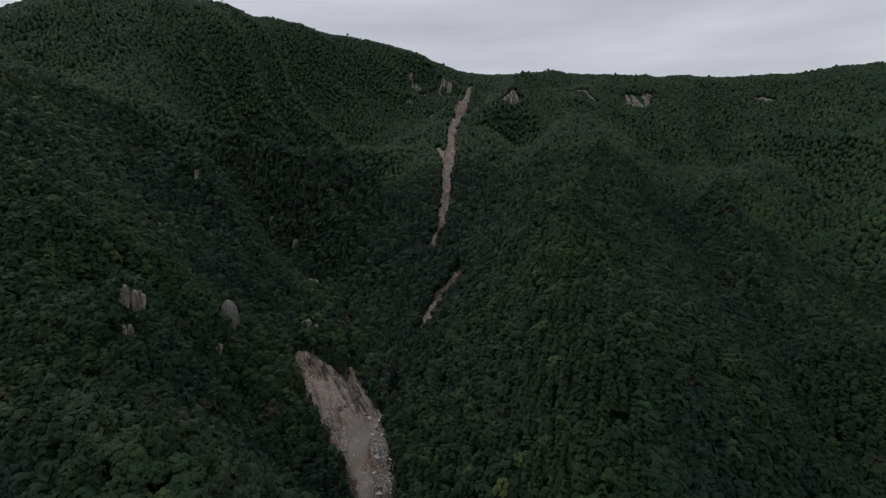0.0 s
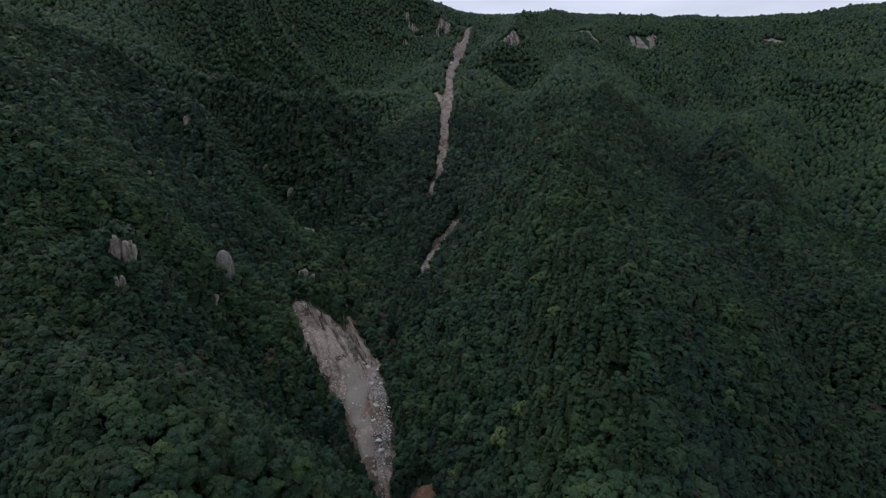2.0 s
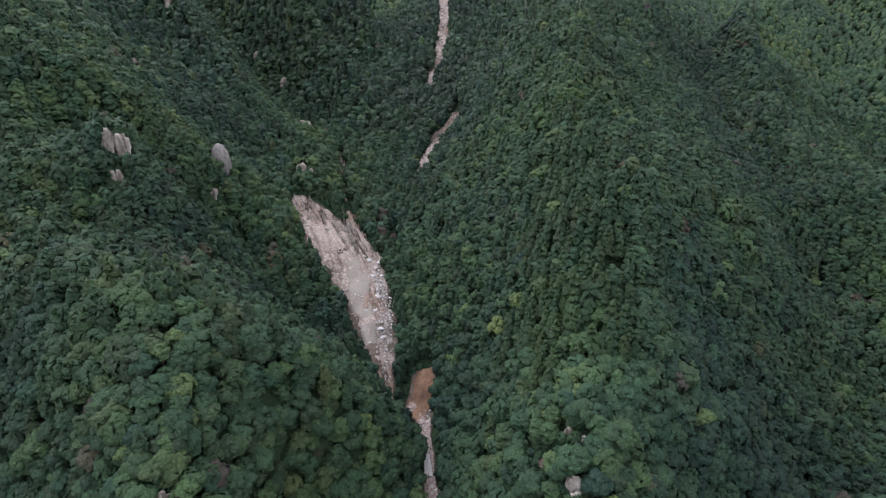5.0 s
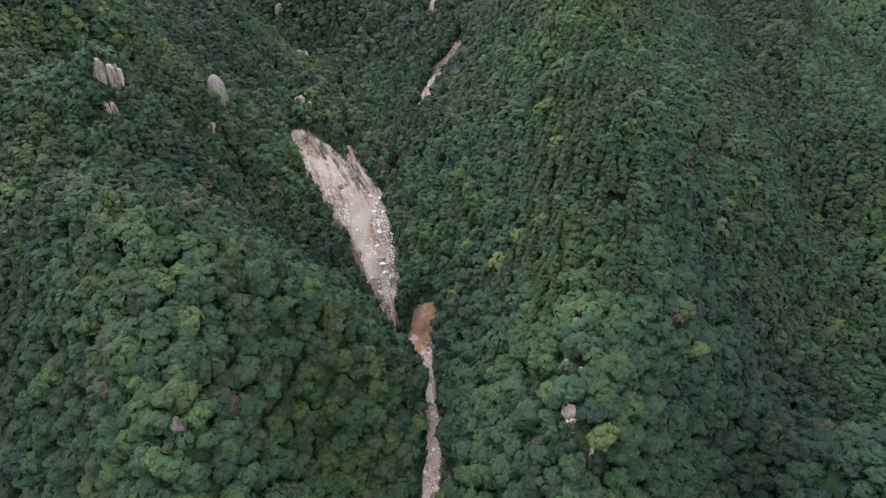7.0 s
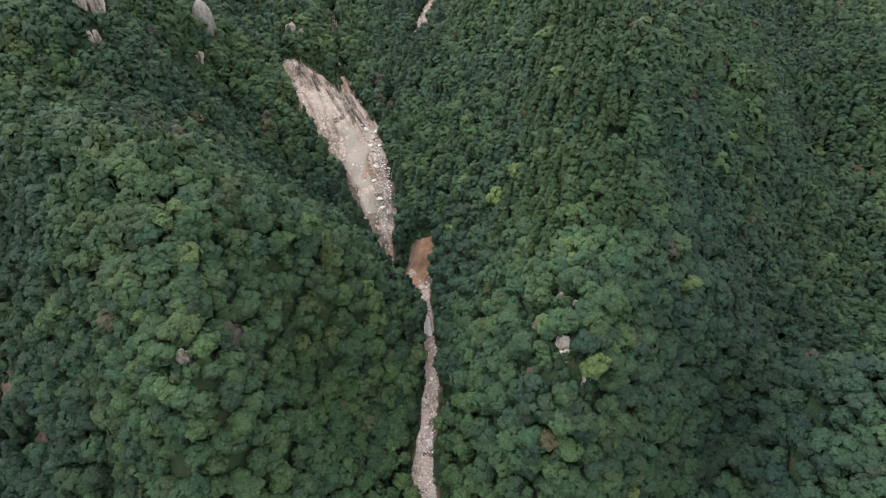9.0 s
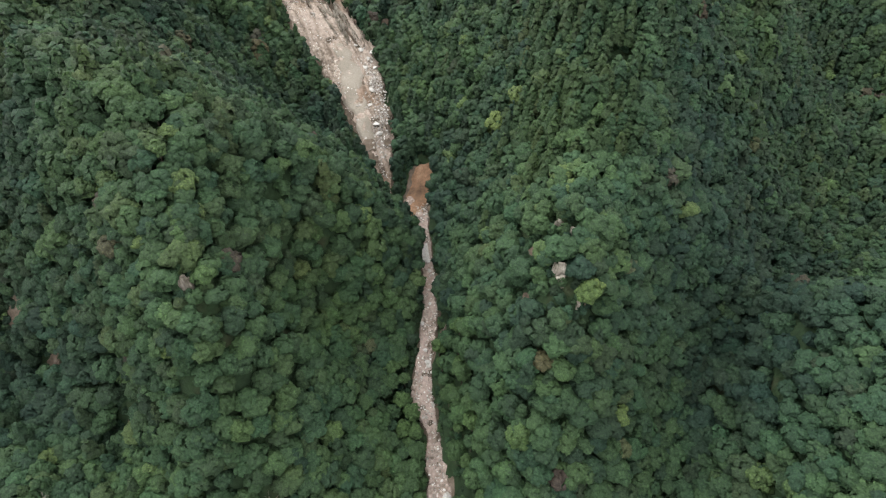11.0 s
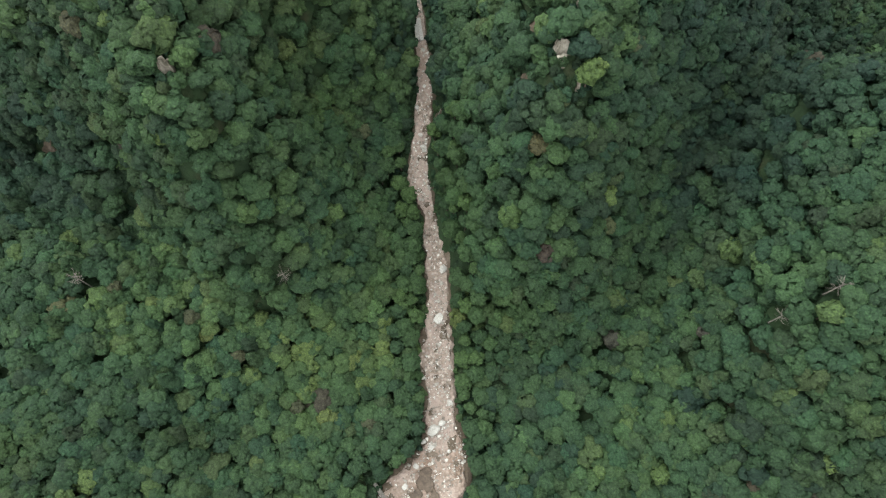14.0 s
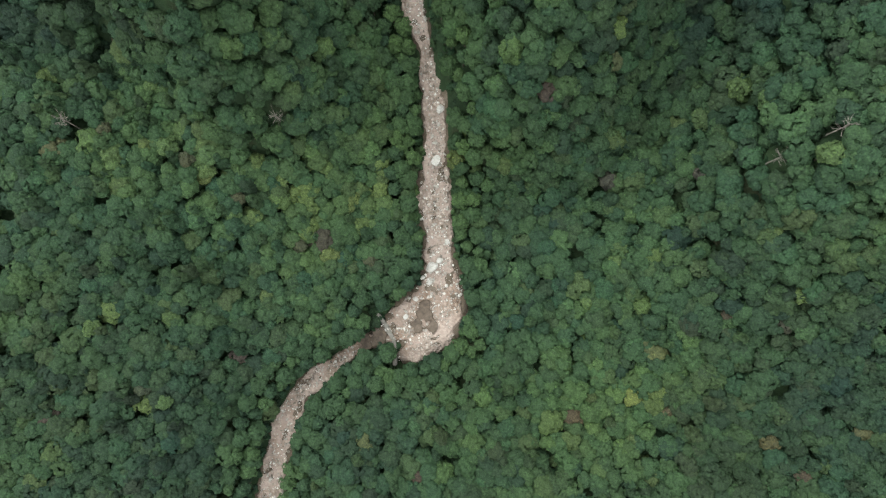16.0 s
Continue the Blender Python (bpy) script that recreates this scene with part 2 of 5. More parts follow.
WEST_FLANK = [(-241, 636, 170), (-135, 707, 178), (-241, 950, 339), (-84, 976, 303), (-54, 1079, 376), (-52, 366, 121)]
EAST_FLANK = [(356, 1020, 329), (555, 950, 323), (286, 661, 157), (433, 625, 170), (261, 342, 91), (246, 866, 252), (174, 224, 89), (77, 776, 195), (31, 391, 139)]
NEAR_EAST = [(65, 44, 24), (82, 32, 60), (62, -17, 9), (104, -24, 30), (88, 61, 66), (90, 82, 74), (106, 114, 83), (29, -25, 4), (28, -52, 6)]
NEAR_WEST = [(-68, 38, 27), (-107, -5, 20), (-81, -38, 9), (-94, 52, 38), (-30, -41, 2), (-33, 36, 14), (-34, 97, 40), (-35, 104, 47)]
SKYLINE = [(-741, 671, 297), (-685, 769, 389), (-623, 857, 451), (-535, 915, 494), (-435, 966, 489), (-385, 1009, 487), (-303, 1058, 478), (-192, 1103, 468), (-84, 1127, 450), (1, 1130, 415), (57, 1129, 391), (135, 1142, 404), (214, 1130, 407), (319, 1136, 402), (458, 1109, 395), (559, 1085, 386), (658, 1051, 387), (722, 1021, 392), (785, 986, 393), (897, 871, 373)]
BACK_COUNTRY = [(-80, -110, -20), (-150, -260, -50), (-200, -600, -90), (120, -160, 25), (-260, -160, 30), (260, -420, 70), (-480, -420, 60), (0, -1100, -40), (600, -900, 120), (-800, -900, 100), (1300, -500, 200), (-1400, -300, 260), (1500, 500, 260), (-1500, 600, 330), (0, 1800, 260), (-900, 1700, 300), (900, 1800, 240), (700, -100, 140), (-650, -50, 150), (2600, 0, 260), (-2600, 0, 300), (0, 2800, 200), (0, -2600, 0)]

# ---- bare ground in plan: x, y and half width ----
LOWER_CHANNEL = [(-55.8, -63.7, 4.2), (-53.5, -55.0, 4.3), (-50.9, -42.2, 3.9), (-47.5, -32.3, 4.3), (-44.4, -24.9, 2.9), (-38.5, -19.3, 3.4), (-31.2, -14.5, 2.2), (-24.0, -9.8, 1.8), (-17.5, -6.7, 2.2), (-8.7, -3.1, 6.8), (-1.4, 0.6, 9.1), (1.6, 7.4, 7.0), (1.2, 15.2, 4.7), (0.7, 22.8, 4.1), (-0.3, 33.0, 5.4), (0.3, 41.3, 4.5), (0.4, 47.5, 3.4), (0.7, 58.4, 3.4), (-0.7, 67.6, 3.1), (-1.4, 75.5, 1.7), (-2.1, 76.7, 1.9), (-4.7, 87.4, 3.7), (-4.1, 95.4, 2.5), (-2.7, 105.9, 2.9), (-2.3, 112.8, 2.4), (-1.7, 119.1, 2.8), (-3.5, 126.3, 1.9), (-3.4, 131.6, 1.4), (-4.8, 139.4, 1.8), (-6.2, 151.3, 3.1)]
SLIDE = [(-18.1, 159.4, 1.1), (-20.0, 165.4, 2.8), (-23.1, 173.8, 6.4), (-25.3, 183.7, 8.1), (-30.0, 198.9, 9.9), (-37.5, 215.3, 12.5), (-48.6, 227.7, 12.8), (-60.6, 244.6, 10.0), (-67.7, 250.7, 5.1), (-71.6, 256.7, 1.5)]
SLIDE_TAIL = [(-20.6, 163.5, 1.2), (-18.9, 159.0, 1.1), (-17.2, 156.3, 1.0), (-15.6, 152.6, 0.7), (-14.2, 149.4, 0.5)]
FRONT_GAPS = [(-19.2, 156.0, 1.8), (-17.2, 153.0, 1.8), (-14.8, 147.5, 1.5), (-10.5, 146.0, 2.6), (-22.5, 160.0, 1.8)]
SLIDE_BRANCH = [(-29.5, 219.0, 3.0), (-33.5, 226.5, 2.6), (-38.0, 235.5, 2.2), (-42.6, 246.5, 1.9), (-46.0, 255.0, 1.4)]
SLIDE_EAST = [(-33.0, 222.0, 2.0), (-27.5, 212.0, 3.4), (-24.0, 200.0, 3.6), (-22.0, 187.0, 3.4), (-21.6, 176.0, 3.6), (-21.4, 169.0, 2.4)]
CHUTE_SCAR = [(-30.6, 223.4, 3.1), (-36.6, 235.0, 2.1), (-43.3, 250.5, 1.8), (-47.8, 260.7, 1.3), (-53.8, 291.5, 1.3), (-59.6, 321.8, 0.8)]
CLAY_SCAR = [(-7.7, 146.4, 1.6), (-7.8, 150.5, 4.1), (-7.5, 155.4, 4.8), (-6.3, 159.2, 4.2), (-5.0, 163.7, 4.2), (-4.2, 165.5, 1.7)]
UPPER_CHANNEL = [(-12.7, 279.0, 1.8), (-9.8, 286.2, 2.8), (-6.1, 302.9, 4.2), (-0.9, 311.2, 5.7), (5.0, 314.4, 5.0), (9.1, 320.4, 4.4), (9.5, 337.3, 1.4)]
SAND_TONGUE = [(-41.0, 219.5, 2.0), (-39.0, 213.2, 5.6), (-35.0, 204.5, 5.8), (-31.6, 193.8, 4.6), (-28.6, 184.4, 3.4), (-26.0, 177.5, 2.4), (-24.2, 173.9, 1.0)]
BASIN = [(6.8, 9.0, 0.8), (5.7, 4.7, 2.1), (3.8, -1.3, 3.5), (0.9, -6.4, 4.2), (-3.5, -9.1, 3.9), (-8.3, -11.5, 3.2), (-12.3, -13.5, 1.4)]
BASIN_SOUTH = [(3.6, -4.5, 2.2), (1.8, -8.6, 2.4), (-2.0, -11.2, 2.3), (-6.0, -12.8, 2.0), (-10.0, -14.4, 1.6)]
BASIN_WEST = [(-6.7, 3.3, 3.5), (-11.2, 0.5, 3.0), (-14.8, -1.2, 2.3)]
TOP_CHANNEL = [(-9.6, 382.4, 2.4), (-6.7, 395.1, 1.5), (-1.5, 417.0, 2.2), (2.1, 463.9, 3.9), (3.9, 524.9, 4.4), (4.0, 539.7, 5.7), (7.3, 584.0, 5.6), (10.5, 675.7, 5.0), (18.3, 805.2, 6.4), (30.5, 926.6, 8.0), (43.2, 1002.4, 7.5), (52.0, 1060.0, 5.5), (57.0, 1098.0, 2.5)]
TOP_FORK = [(5.8, 556.5, 3.5), (0.0, 596.9, 4.1), (-6.7, 648.9, 2.7)]
TRAIL = [(-23.1, 227.9, 1.3), (-20.9, 233.4, 1.1)]
BARE_SCARPS = [(-50.9, 1079.4, 11.6), (-63.7, 1093.3, 5.9), (-39.0, 1053.9, 6.7), (-63.4, 1029.0, 4.9), (1.1, 1082.1, 10.4), (14.2, 1063.7, 6.8), (-9.8, 1066.1, 5.1), (-20.1, 973.5, 6.2), (-6.1, 988.1, 4.2), (105.3, 846.0, 11.8), (236.4, 967.3, 18.1), (253.4, 943.9, 10.4), (359.8, 1025.9, 19.6), (388.7, 1039.8, 8.3), (557.6, 949.9, 15.2), (-246.4, 964.8, 4.3), (-453.7, 674.8, 3.5), (-180.8, 392.5, 2.3), (-281.6, 560.1, 2.3), (-166.5, 308.4, 2.9)]
ROCK_BAND = [(-45.0, 238.5, 2.6), (-41.0, 231.5, 2.8), (-36.5, 225.0, 2.2), (-57.5, 244.5, 1.8), (-64.0, 249.5, 1.5)]
UPPER_SCARS = [(4.4, 320.8, 6.8), (-1.6, 322.0, 4.8), (9.8, 323.6, 4.5), (-7.3, 384.5, 4.0), (-3.8, 446.6, 2.8), (35.7, 911.9, 6.8)]
CRAGS = [(-113.8, 184.8, 2.1), (-111.0, 187.2, 2.5), (-99.5, 239.8, 3.9), (-96.8, 222.2, 1.8), (-80.7, 324.7, 4.3), (-71.0, 271.8, 2.4), (-65.6, 269.1, 1.8), (-86.6, 290.8, 1.3), (-54.2, 77.6, 1.7), (28.4, 84.9, 1.7), (27.4, 82.6, 1.3), (32.2, 79.3, 0.9), (31.4, 93.4, 0.8), (29.0, 96.7, 1.0), (-109.5, 177.6, 1.8), (-153.6, 284.0, 2.4), (-173.3, 380.1, 2.2), (-165.4, 387.9, 1.9), (-144.9, 327.2, 1.7), (-139.7, 437.4, 2.2), (-112.5, 405.8, 2.1), (-120.9, 298.3, 1.6)]
SOIL_PATCHES = [(-26.1, 169.5, 2.8), (-18.8, 192.1, 1.6), (1.1, 101.9, 1.9), (-22.6, 238.4, 2.2), (23.4, 95.1, 1.9), (21.0, 84.4, 1.5), (-117.0, 95.7, 4.2), (-105.6, 86.3, 2.9), (-47.6, 45.8, 1.9), (-81.3, 72.8, 2.7), (57.9, 54.6, 1.6)]
BIG_BOULDERS = [(2.2, 59.2, 1.3), (0.5, 45.2, 1.5), (-3.2, 95.2, 0.8), (-3.9, 98.9, 0.8), (-5.1, 107.1, 0.8), (-4.7, 28.4, 0.9), (3.3, 21.2, 0.8), (-1.6, 13.7, 1.7), (0.9, 15.7, 1.0), (-4.3, 10.7, 0.8), (-2.2, 9.3, 0.8), (-6.7, 4.2, 0.8), (-9.9, -0.9, 0.8), (-29.1, 210.0, 1.1), (-26.9, 219.1, 1.5), (-28.6, 215.3, 1.1), (-23.4, 181.9, 1.1), (-22.0, 179.2, 1.1), (-26.2, 198.3, 1.1), (-33.6, 219.6, 1.0), (-31.6, 218.2, 1.3), (-25.5, 211.3, 1.1), (-26.2, 190.6, 0.9), (-3.1, 94.4, 0.8)]
DAM = [(-19.3, 1.0, 0.8), (-16.5, -2.7, 0.8), (-15.0, -5.8, 0.8), (-13.5, -8.4, 0.8), (-13.4, -15.8, 0.8)]
SLAB = [(-3.9, 128.7, 1.3), (-4.5, 132.7, 1.4)]
DEAD_TREES = [(76.1, 32.0), (-40.0, 50.5), (-90.4, 48.9), (82.8, 35.1)]
LIME_TREES = [(150.3, 194.1), (-76.5, -22.9), (76.9, 46.2), (81.3, 30.4), (34.8, 79.9), (14.0, 113.9), (56.5, 0.7), (33.2, 78.8), (-61.2, 100.3), (-91.9, -1.7)]
CREST_TREES = [(-70.6, 108.2), (-67.0, 108.0), (-68.8, 111.6), (-72.8, 110.8), (-64.4, 110.2), (-70.0, 104.6)]
RUSSET_TREES = [(-83.1, 48.2), (-64.6, 41.7), (-39.0, 20.0), (-64.5, 40.8), (-19.5, 15.6), (-54.1, 32.6), (-83.7, 47.4)]
MODEL_SPOTS = [(-8.5, 8.8), (10.9, 10.5), (14.9, 11.1), (-11.1, 12.1), (12.8, 13.9)]
CHANNEL_ROW_A = [(-46.6, -61.7), (-61.0, -58.0), (-43.6, -53.1), (-41.7, -46.9), (-42.8, -42.3), (-36.2, -36.8), (-35.7, -31.7), (-37.5, -26.3), (-33.5, -22.9), (-47.4, -20.5), (-11.5, -19.3), (-17.8, -17.2), (-3.5, -16.4), (-39.8, -13.9), (9.7, -11.8), (12.5, -9.8), (-39.0, -7.1), (-29.8, -3.1), (-24.5, 1.4), (-21.9, 4.7), (9.2, 14.1), (-10.7, 18.8), (7.3, 22.7), (10.3, 28.3), (-11.5, 36.2), (7.6, 40.7), (-11.1, 45.8), (-10.7, 50.5), (9.1, 57.6), (11.1, 62.4), (-10.2, 68.4), (9.0, 73.0), (-13.1, 78.7), (2.0, 83.9), (5.7, 89.3), (6.2, 94.5)]
CHANNEL_ROW_B = [(-65.4, -61.4), (-42.0, -56.2), (-59.5, -51.3), (-58.0, -46.0), (-56.8, -40.8), (-41.9, -36.5), (-59.0, -31.2), (-30.5, -26.1), (-13.4, -22.2), (-30.7, -20.4), (-21.7, -19.2), (5.0, -17.2), (-23.4, -16.0), (-18.0, -13.7), (-15.3, -11.6), (-43.0, -8.9), (9.9, -5.9), (9.1, -2.6), (15.2, 1.5), (-17.9, 5.9), (-6.3, 14.2), (9.2, 19.2), (-7.3, 24.9), (-11.3, 31.6), (7.9, 37.3), (-9.2, 41.6), (11.9, 46.6), (6.6, 52.8), (-5.1, 57.7), (-10.4, 64.2), (-6.1, 69.0), (3.5, 73.7), (-7.7, 79.2), (-15.8, 84.1), (1.3, 89.5), (0.4, 94.8)]
CHANNEL_ROW_C = [(-61.5, -61.3), (-64.9, -55.8), (-63.6, -50.8), (-62.6, -46.0), (-61.1, -40.4), (-59.5, -35.7), (-39.1, -30.9), (-52.3, -25.6), (-50.5, -21.9), (-53.4, -20.4), (2.0, -19.1), (-8.2, -16.8), (1.9, -15.6), (-21.8, -13.0), (-35.2, -11.1), (-35.5, -7.6), (-24.5, -5.6), (-22.5, -2.3), (-16.6, 2.8), (-11.6, 6.4), (-9.6, 15.1), (-10.1, 22.2), (-12.0, 25.7), (-7.6, 32.1), (12.0, 37.9), (11.2, 43.0), (6.2, 47.7), (10.9, 53.2), (-9.0, 57.8), (-6.7, 65.0), (8.8, 69.2), (-6.9, 74.6), (3.0, 79.5), (5.6, 84.9), (-14.0, 91.7)]
CHANNEL_ROW_D = [(-42.6, -59.5), (-47.0, -54.8), (-40.5, -50.1), (-44.9, -45.6), (-39.1, -39.7), (-38.8, -34.5), (-55.1, -28.5), (-56.9, -24.6), (-7.6, -20.7), (-24.9, -20.3), (-14.8, -18.7), (-51.2, -16.5), (7.7, -14.5), (-43.6, -12.9), (-39.8, -10.5), (-27.9, -7.4), (13.8, -5.3), (-26.0, -2.1), (13.9, 4.5), (15.5, 7.7), (-6.4, 17.7), (-5.4, 22.2), (7.3, 26.1), (7.3, 32.2), (-7.7, 38.4), (-6.0, 44.8), (-7.3, 49.5), (-5.8, 53.4), (-8.1, 61.1), (8.5, 65.3), (5.4, 70.9), (-10.2, 74.9), (6.5, 81.5), (-13.9, 87.2), (3.3, 92.7)]
CHANNEL_ROW_E = [(-46.9, -58.2), (-61.8, -54.6), (-46.1, -50.0), (-39.3, -43.8), (-55.6, -37.2), (-55.1, -33.7), (-33.5, -28.0), (-27.4, -23.4), (-18.3, -20.5), (-2.1, -19.4), (-45.9, -17.5), (-26.9, -16.5), (-48.7, -14.1), (4.1, -12.4), (6.5, -10.1), (-31.3, -7.2), (-33.3, -4.2), (11.9, -0.6), (10.5, 4.6), (-14.6, 8.7), (12.7, 17.8), (12.4, 22.7), (-8.5, 28.1), (11.0, 32.6), (-12.3, 40.5), (8.6, 45.4), (9.4, 49.8), (-9.6, 53.8), (7.5, 61.9), (4.8, 66.4), (-8.5, 71.4), (5.3, 76.7), (-10.5, 82.6), (-10.1, 88.6), (-10.6, 93.8)]
MUD_SPOTS = [(-3.9, 0.3, 2.5, 'dark wet mud patch in the debris basin'), (-1.5, -4.3, 1.6, 'dark wet mud patch in the debris basin'), (-6.4, -4.0, 1.8, 'dark wet mud patch in the debris basin'), (-18.3, -7.5, 2.6, 'dark wet mud below the check dam'), (-22.6, -9.5, 2.2, 'dark wet mud below the check dam')]
LOGS = [(-19.6, 191.1, 95), (-18.7, 186.9, 100), (-19.6, 181.9, 85), (-20.1, 176.1, 95), (-20.7, 171.2, 100), (-20.2, 185.3, 90), (-19.8, 197.5, 95), (-21.4, 167.6, 90), (-19.9, 163.6, 110), (-25.0, 171.4, 60), (-70.6, 252.2, 120), (-68.0, 248.2, 125), (-66.2, 247.1, 120), (-47.2, 252.5, 100), (-43.5, 243.8, 110), (1.9, 101.7, 20), (-33.7, 220.8, 110), (-31.7, 225.7, 100), (-1.3, 316.6, 70), (2.1, 322.6, 60), (7.3, 329.7, 80), (-3.0, 327.4, 95), (-2.5, 20.1, 10)]
TOWER = (-396, 1004)
RIDGE_TREES = [(-192, 1119, 12.5), (1, 1171, 11.5), (-251, 1085, 10), (-372, 1039, 10), (65, 1201, 10), (215, 1131, 11), (352, 1130, 11.5), (541, 1124, 10.5), (-289, 1079, 9.5), (610, 1093, 9.5), (730, 1027, 10)]
# Stands of differing green, which also paint brightness and shade onto the slopes
PALE_LIT_STANDS = [(41, 144, 20), (40, 129, 22), (-58, 97, 22), (-69, 44, 26), (-15, 32, 22), (-25, 18, 20), (40, 136, 30), (-75, 41, 24)]
DARK_SHADED_STANDS = [(22, 68, 20), (27, 82, 14), (94, -28, 24), (104, -8, 20), (78, -34, 18), (-53, 56, 14), (91, 105, 26), (79, 81, 18), (25, 34, 14), (-47, 183, 26), (10, 165, 26), (4, 134, 16), (-30, 369, 50), (26, 369, 45), (61, 144, 35), (-78, 448, 90), (-12, 470, 60), (191, 498, 80), (74, 122, 26), (73, 16, 16), (-54, -13, 12)]
CHANNEL_TREES = CHANNEL_ROW_A + CHANNEL_ROW_B + CHANNEL_ROW_C + CHANNEL_ROW_D + CHANNEL_ROW_E


def along(line, step):
    """Points at even steps along a line."""
    out = []
    for a, b in zip(line, line[1:]):
        a, b = np.array(a, float), np.array(b, float)
        n = max(1, int(np.hypot(*(b - a)[:2]) / step))
        out += [a + (b - a) * i / n for i in range(n)]
    return out + [np.array(line[-1], float)]


KNOTS = []
for line, step in ((MAIN_GULLY, 12), (GULLY_HEAD, 60), (SLIDE_BOWL, 15), (CHUTE, 20), (EAST_GULLY, 25), (EAST_SPUR, 14), (EAST_SPUR_RIB, 25),
                   (EAST_SPUR_UP, 60), (WEST_SPUR, 18), (WEST_SHOULDER, 12), (WEST_HOLLOW, 20), (FAR_WEST_GULLY, 18), (CRAG_SPUR, 25),
                   (CRAG_FACE[:1], 20), (CRAG_HOLLOW, 40), (ROCK_RIB, 30), (SKYLINE, 40)):
    KNOTS += along(line, step) if len(line) > 1 else [np.array(line[0], float)]
for spots in (CRAG_FACE[1:], WEST_FLANK, EAST_FLANK, NEAR_EAST, NEAR_WEST, BACK_COUNTRY):
    KNOTS += [np.array(p, float) for p in spots]
KNOTS = np.array(KNOTS)
keep = []
for i, p in enumerate(KNOTS):
    if all(np.hypot(*(p - KNOTS[j])[:2]) > 5 for j in keep):
        keep.append(i)
KNOTS = KNOTS[keep]


def spline_weights():
    n = len(KNOTS)
    d = np.hypot(KNOTS[:, None, 0] - KNOTS[None, :, 0], KNOTS[:, None, 1] - KNOTS[None, :, 1])
    a = np.zeros((n + 3, n + 3))
    a[:n, :n] = np.sqrt(d * d + 16) - np.eye(n) * 1.5
    a[:n, n], a[:n, n + 1:], a[n, :n], a[n + 1:, :n] = 1, KNOTS[:, :2], 1, KNOTS[:, :2].T
    return np.linalg.solve(a, np.concatenate([KNOTS[:, 2], np.zeros(3)]))


WEIGHTS = spline_weights()


def wave_noise(x, y, scale, seed):
    """Smooth value noise on a lattice, -1 to 1."""
    u, v = np.asarray(x) / scale, np.asarray(y) / scale
    i, j = np.floor(u).astype(np.int64), np.floor(v).astype(np.int64)
    fu, fv = u - i, v - j
    fu, fv = fu * fu * (3 - 2 * fu), fv * fv * (3 - 2 * fv)

    def lattice(a, b):
        h = (a * 374761393 + b * 668265263 + seed * 974711) & 0x7FFFFFFF
        h = ((h ^ (h >> 13)) * 1274126177) & 0x7FFFFFFF
        return ((h ^ (h >> 16)) & 0xFFFF) / 32767.5 - 1

    return (lattice(i, j) * (1 - fu) + lattice(i + 1, j) * fu) * (1 - fv) + (lattice(i, j + 1) * (1 - fu) + lattice(i + 1, j + 1) * fu) * fv


def line_distance(x, y, line):
    """Distance in plan to a line, and the line's own value beyond x, y there."""
    best, val = np.full(np.shape(x), 1e9), np.zeros(np.shape(x))
    for a, b in zip(line, line[1:]):
        ax, ay, bx, by = a[0], a[1], b[0], b[1]
        t = np.clip(((x - ax) * (bx - ax) + (y - ay) * (by - ay)) / ((bx - ax) ** 2 + (by - ay) ** 2 + 1e-9), 0, 1)
        d = np.hypot(x - ax - t * (bx - ax), y - ay - t * (by - ay))
        w = a[2] + t * (b[2] - a[2])
        near = d < best
        best, val = np.where(near, d, best), np.where(near, w, val)
    return best, val


def height(x, y):
    """The ground, with a flat bed cut along the channel."""
    z = slopes(x, y)
    for reach in BEDS:
        d, w = line_distance(np.asarray(x, float), np.asarray(y, float), [p[:3] for p in reach])
        _, bed = line_distance(np.asarray(x, float), np.asarray(y, float), [(p[0], p[1], p[3]) for p in reach])
        k = np.clip((w * 1.15 + 3 - d) / 4, 0, 1)
        z = z + (bed + 0.12 * d - z) * k * k * (3 - 2 * k)
    return z


def slopes(x, y):
    x, y = np.asarray(x, float), np.asarray(y, float)
    z = np.zeros(x.size)
    fx, fy = x.ravel(), y.ravel()
    for s in range(0, fx.size, 20000):
        d = np.hypot(fx[s:s + 20000, None] - KNOTS[None, :, 0], fy[s:s + 20000, None] - KNOTS[None, :, 1])
        z[s:s + 20000] = np.sqrt(d * d + 16) @ WEIGHTS[:-3]
    z += WEIGHTS[-3] + WEIGHTS[-2] * fx + WEIGHTS[-1] * fy
    d, _ = line_distance(fx, fy, MAIN_GULLY)
    r = np.hypot(fx, fy)
    bed = np.interp(fy, [p[1] for p in GULLY_COURSE], [p[0] for p in GULLY_COURSE])
    east = np.clip((fx - bed) / 60, -1, 1) * 0.5 + 0.5
    bend = 30 * wave_noise(fx, fy, 160, 13)
    ribs_w = 1 - 2 * np.abs(wave_noise(0.72 * (fx + fy) + bend, (fx - fy) * 0.12, 62, 3))
    ribs_e = 1 - 2 * np.abs(wave_noise(0.94 * fx - 0.33 * fy + bend, (0.33 * fx + 0.94 * fy) * 0.12, 66, 4))
    high = np.clip((r - 190) / 240, 0, 1) * np.clip((d - 15) / 90, 0, 1) * np.clip((1180 - r) / 260, 0.0, 1)
    z += high * 36 * (ribs_w * (1 - east) + ribs_e * east - 0.2)
    calm = np.clip((d - 12) / 40, 0, 1) * np.clip((r - 45) / 120, 0.15, 1)
    runnel = 1 - 2 * np.abs(wave_noise(fx, fy, 44, 5))
    z += calm * (runnel * 3.2 - 1.2 + wave_noise(fx, fy, 17, 7) * 1.6)
    return z.reshape(x.shape)


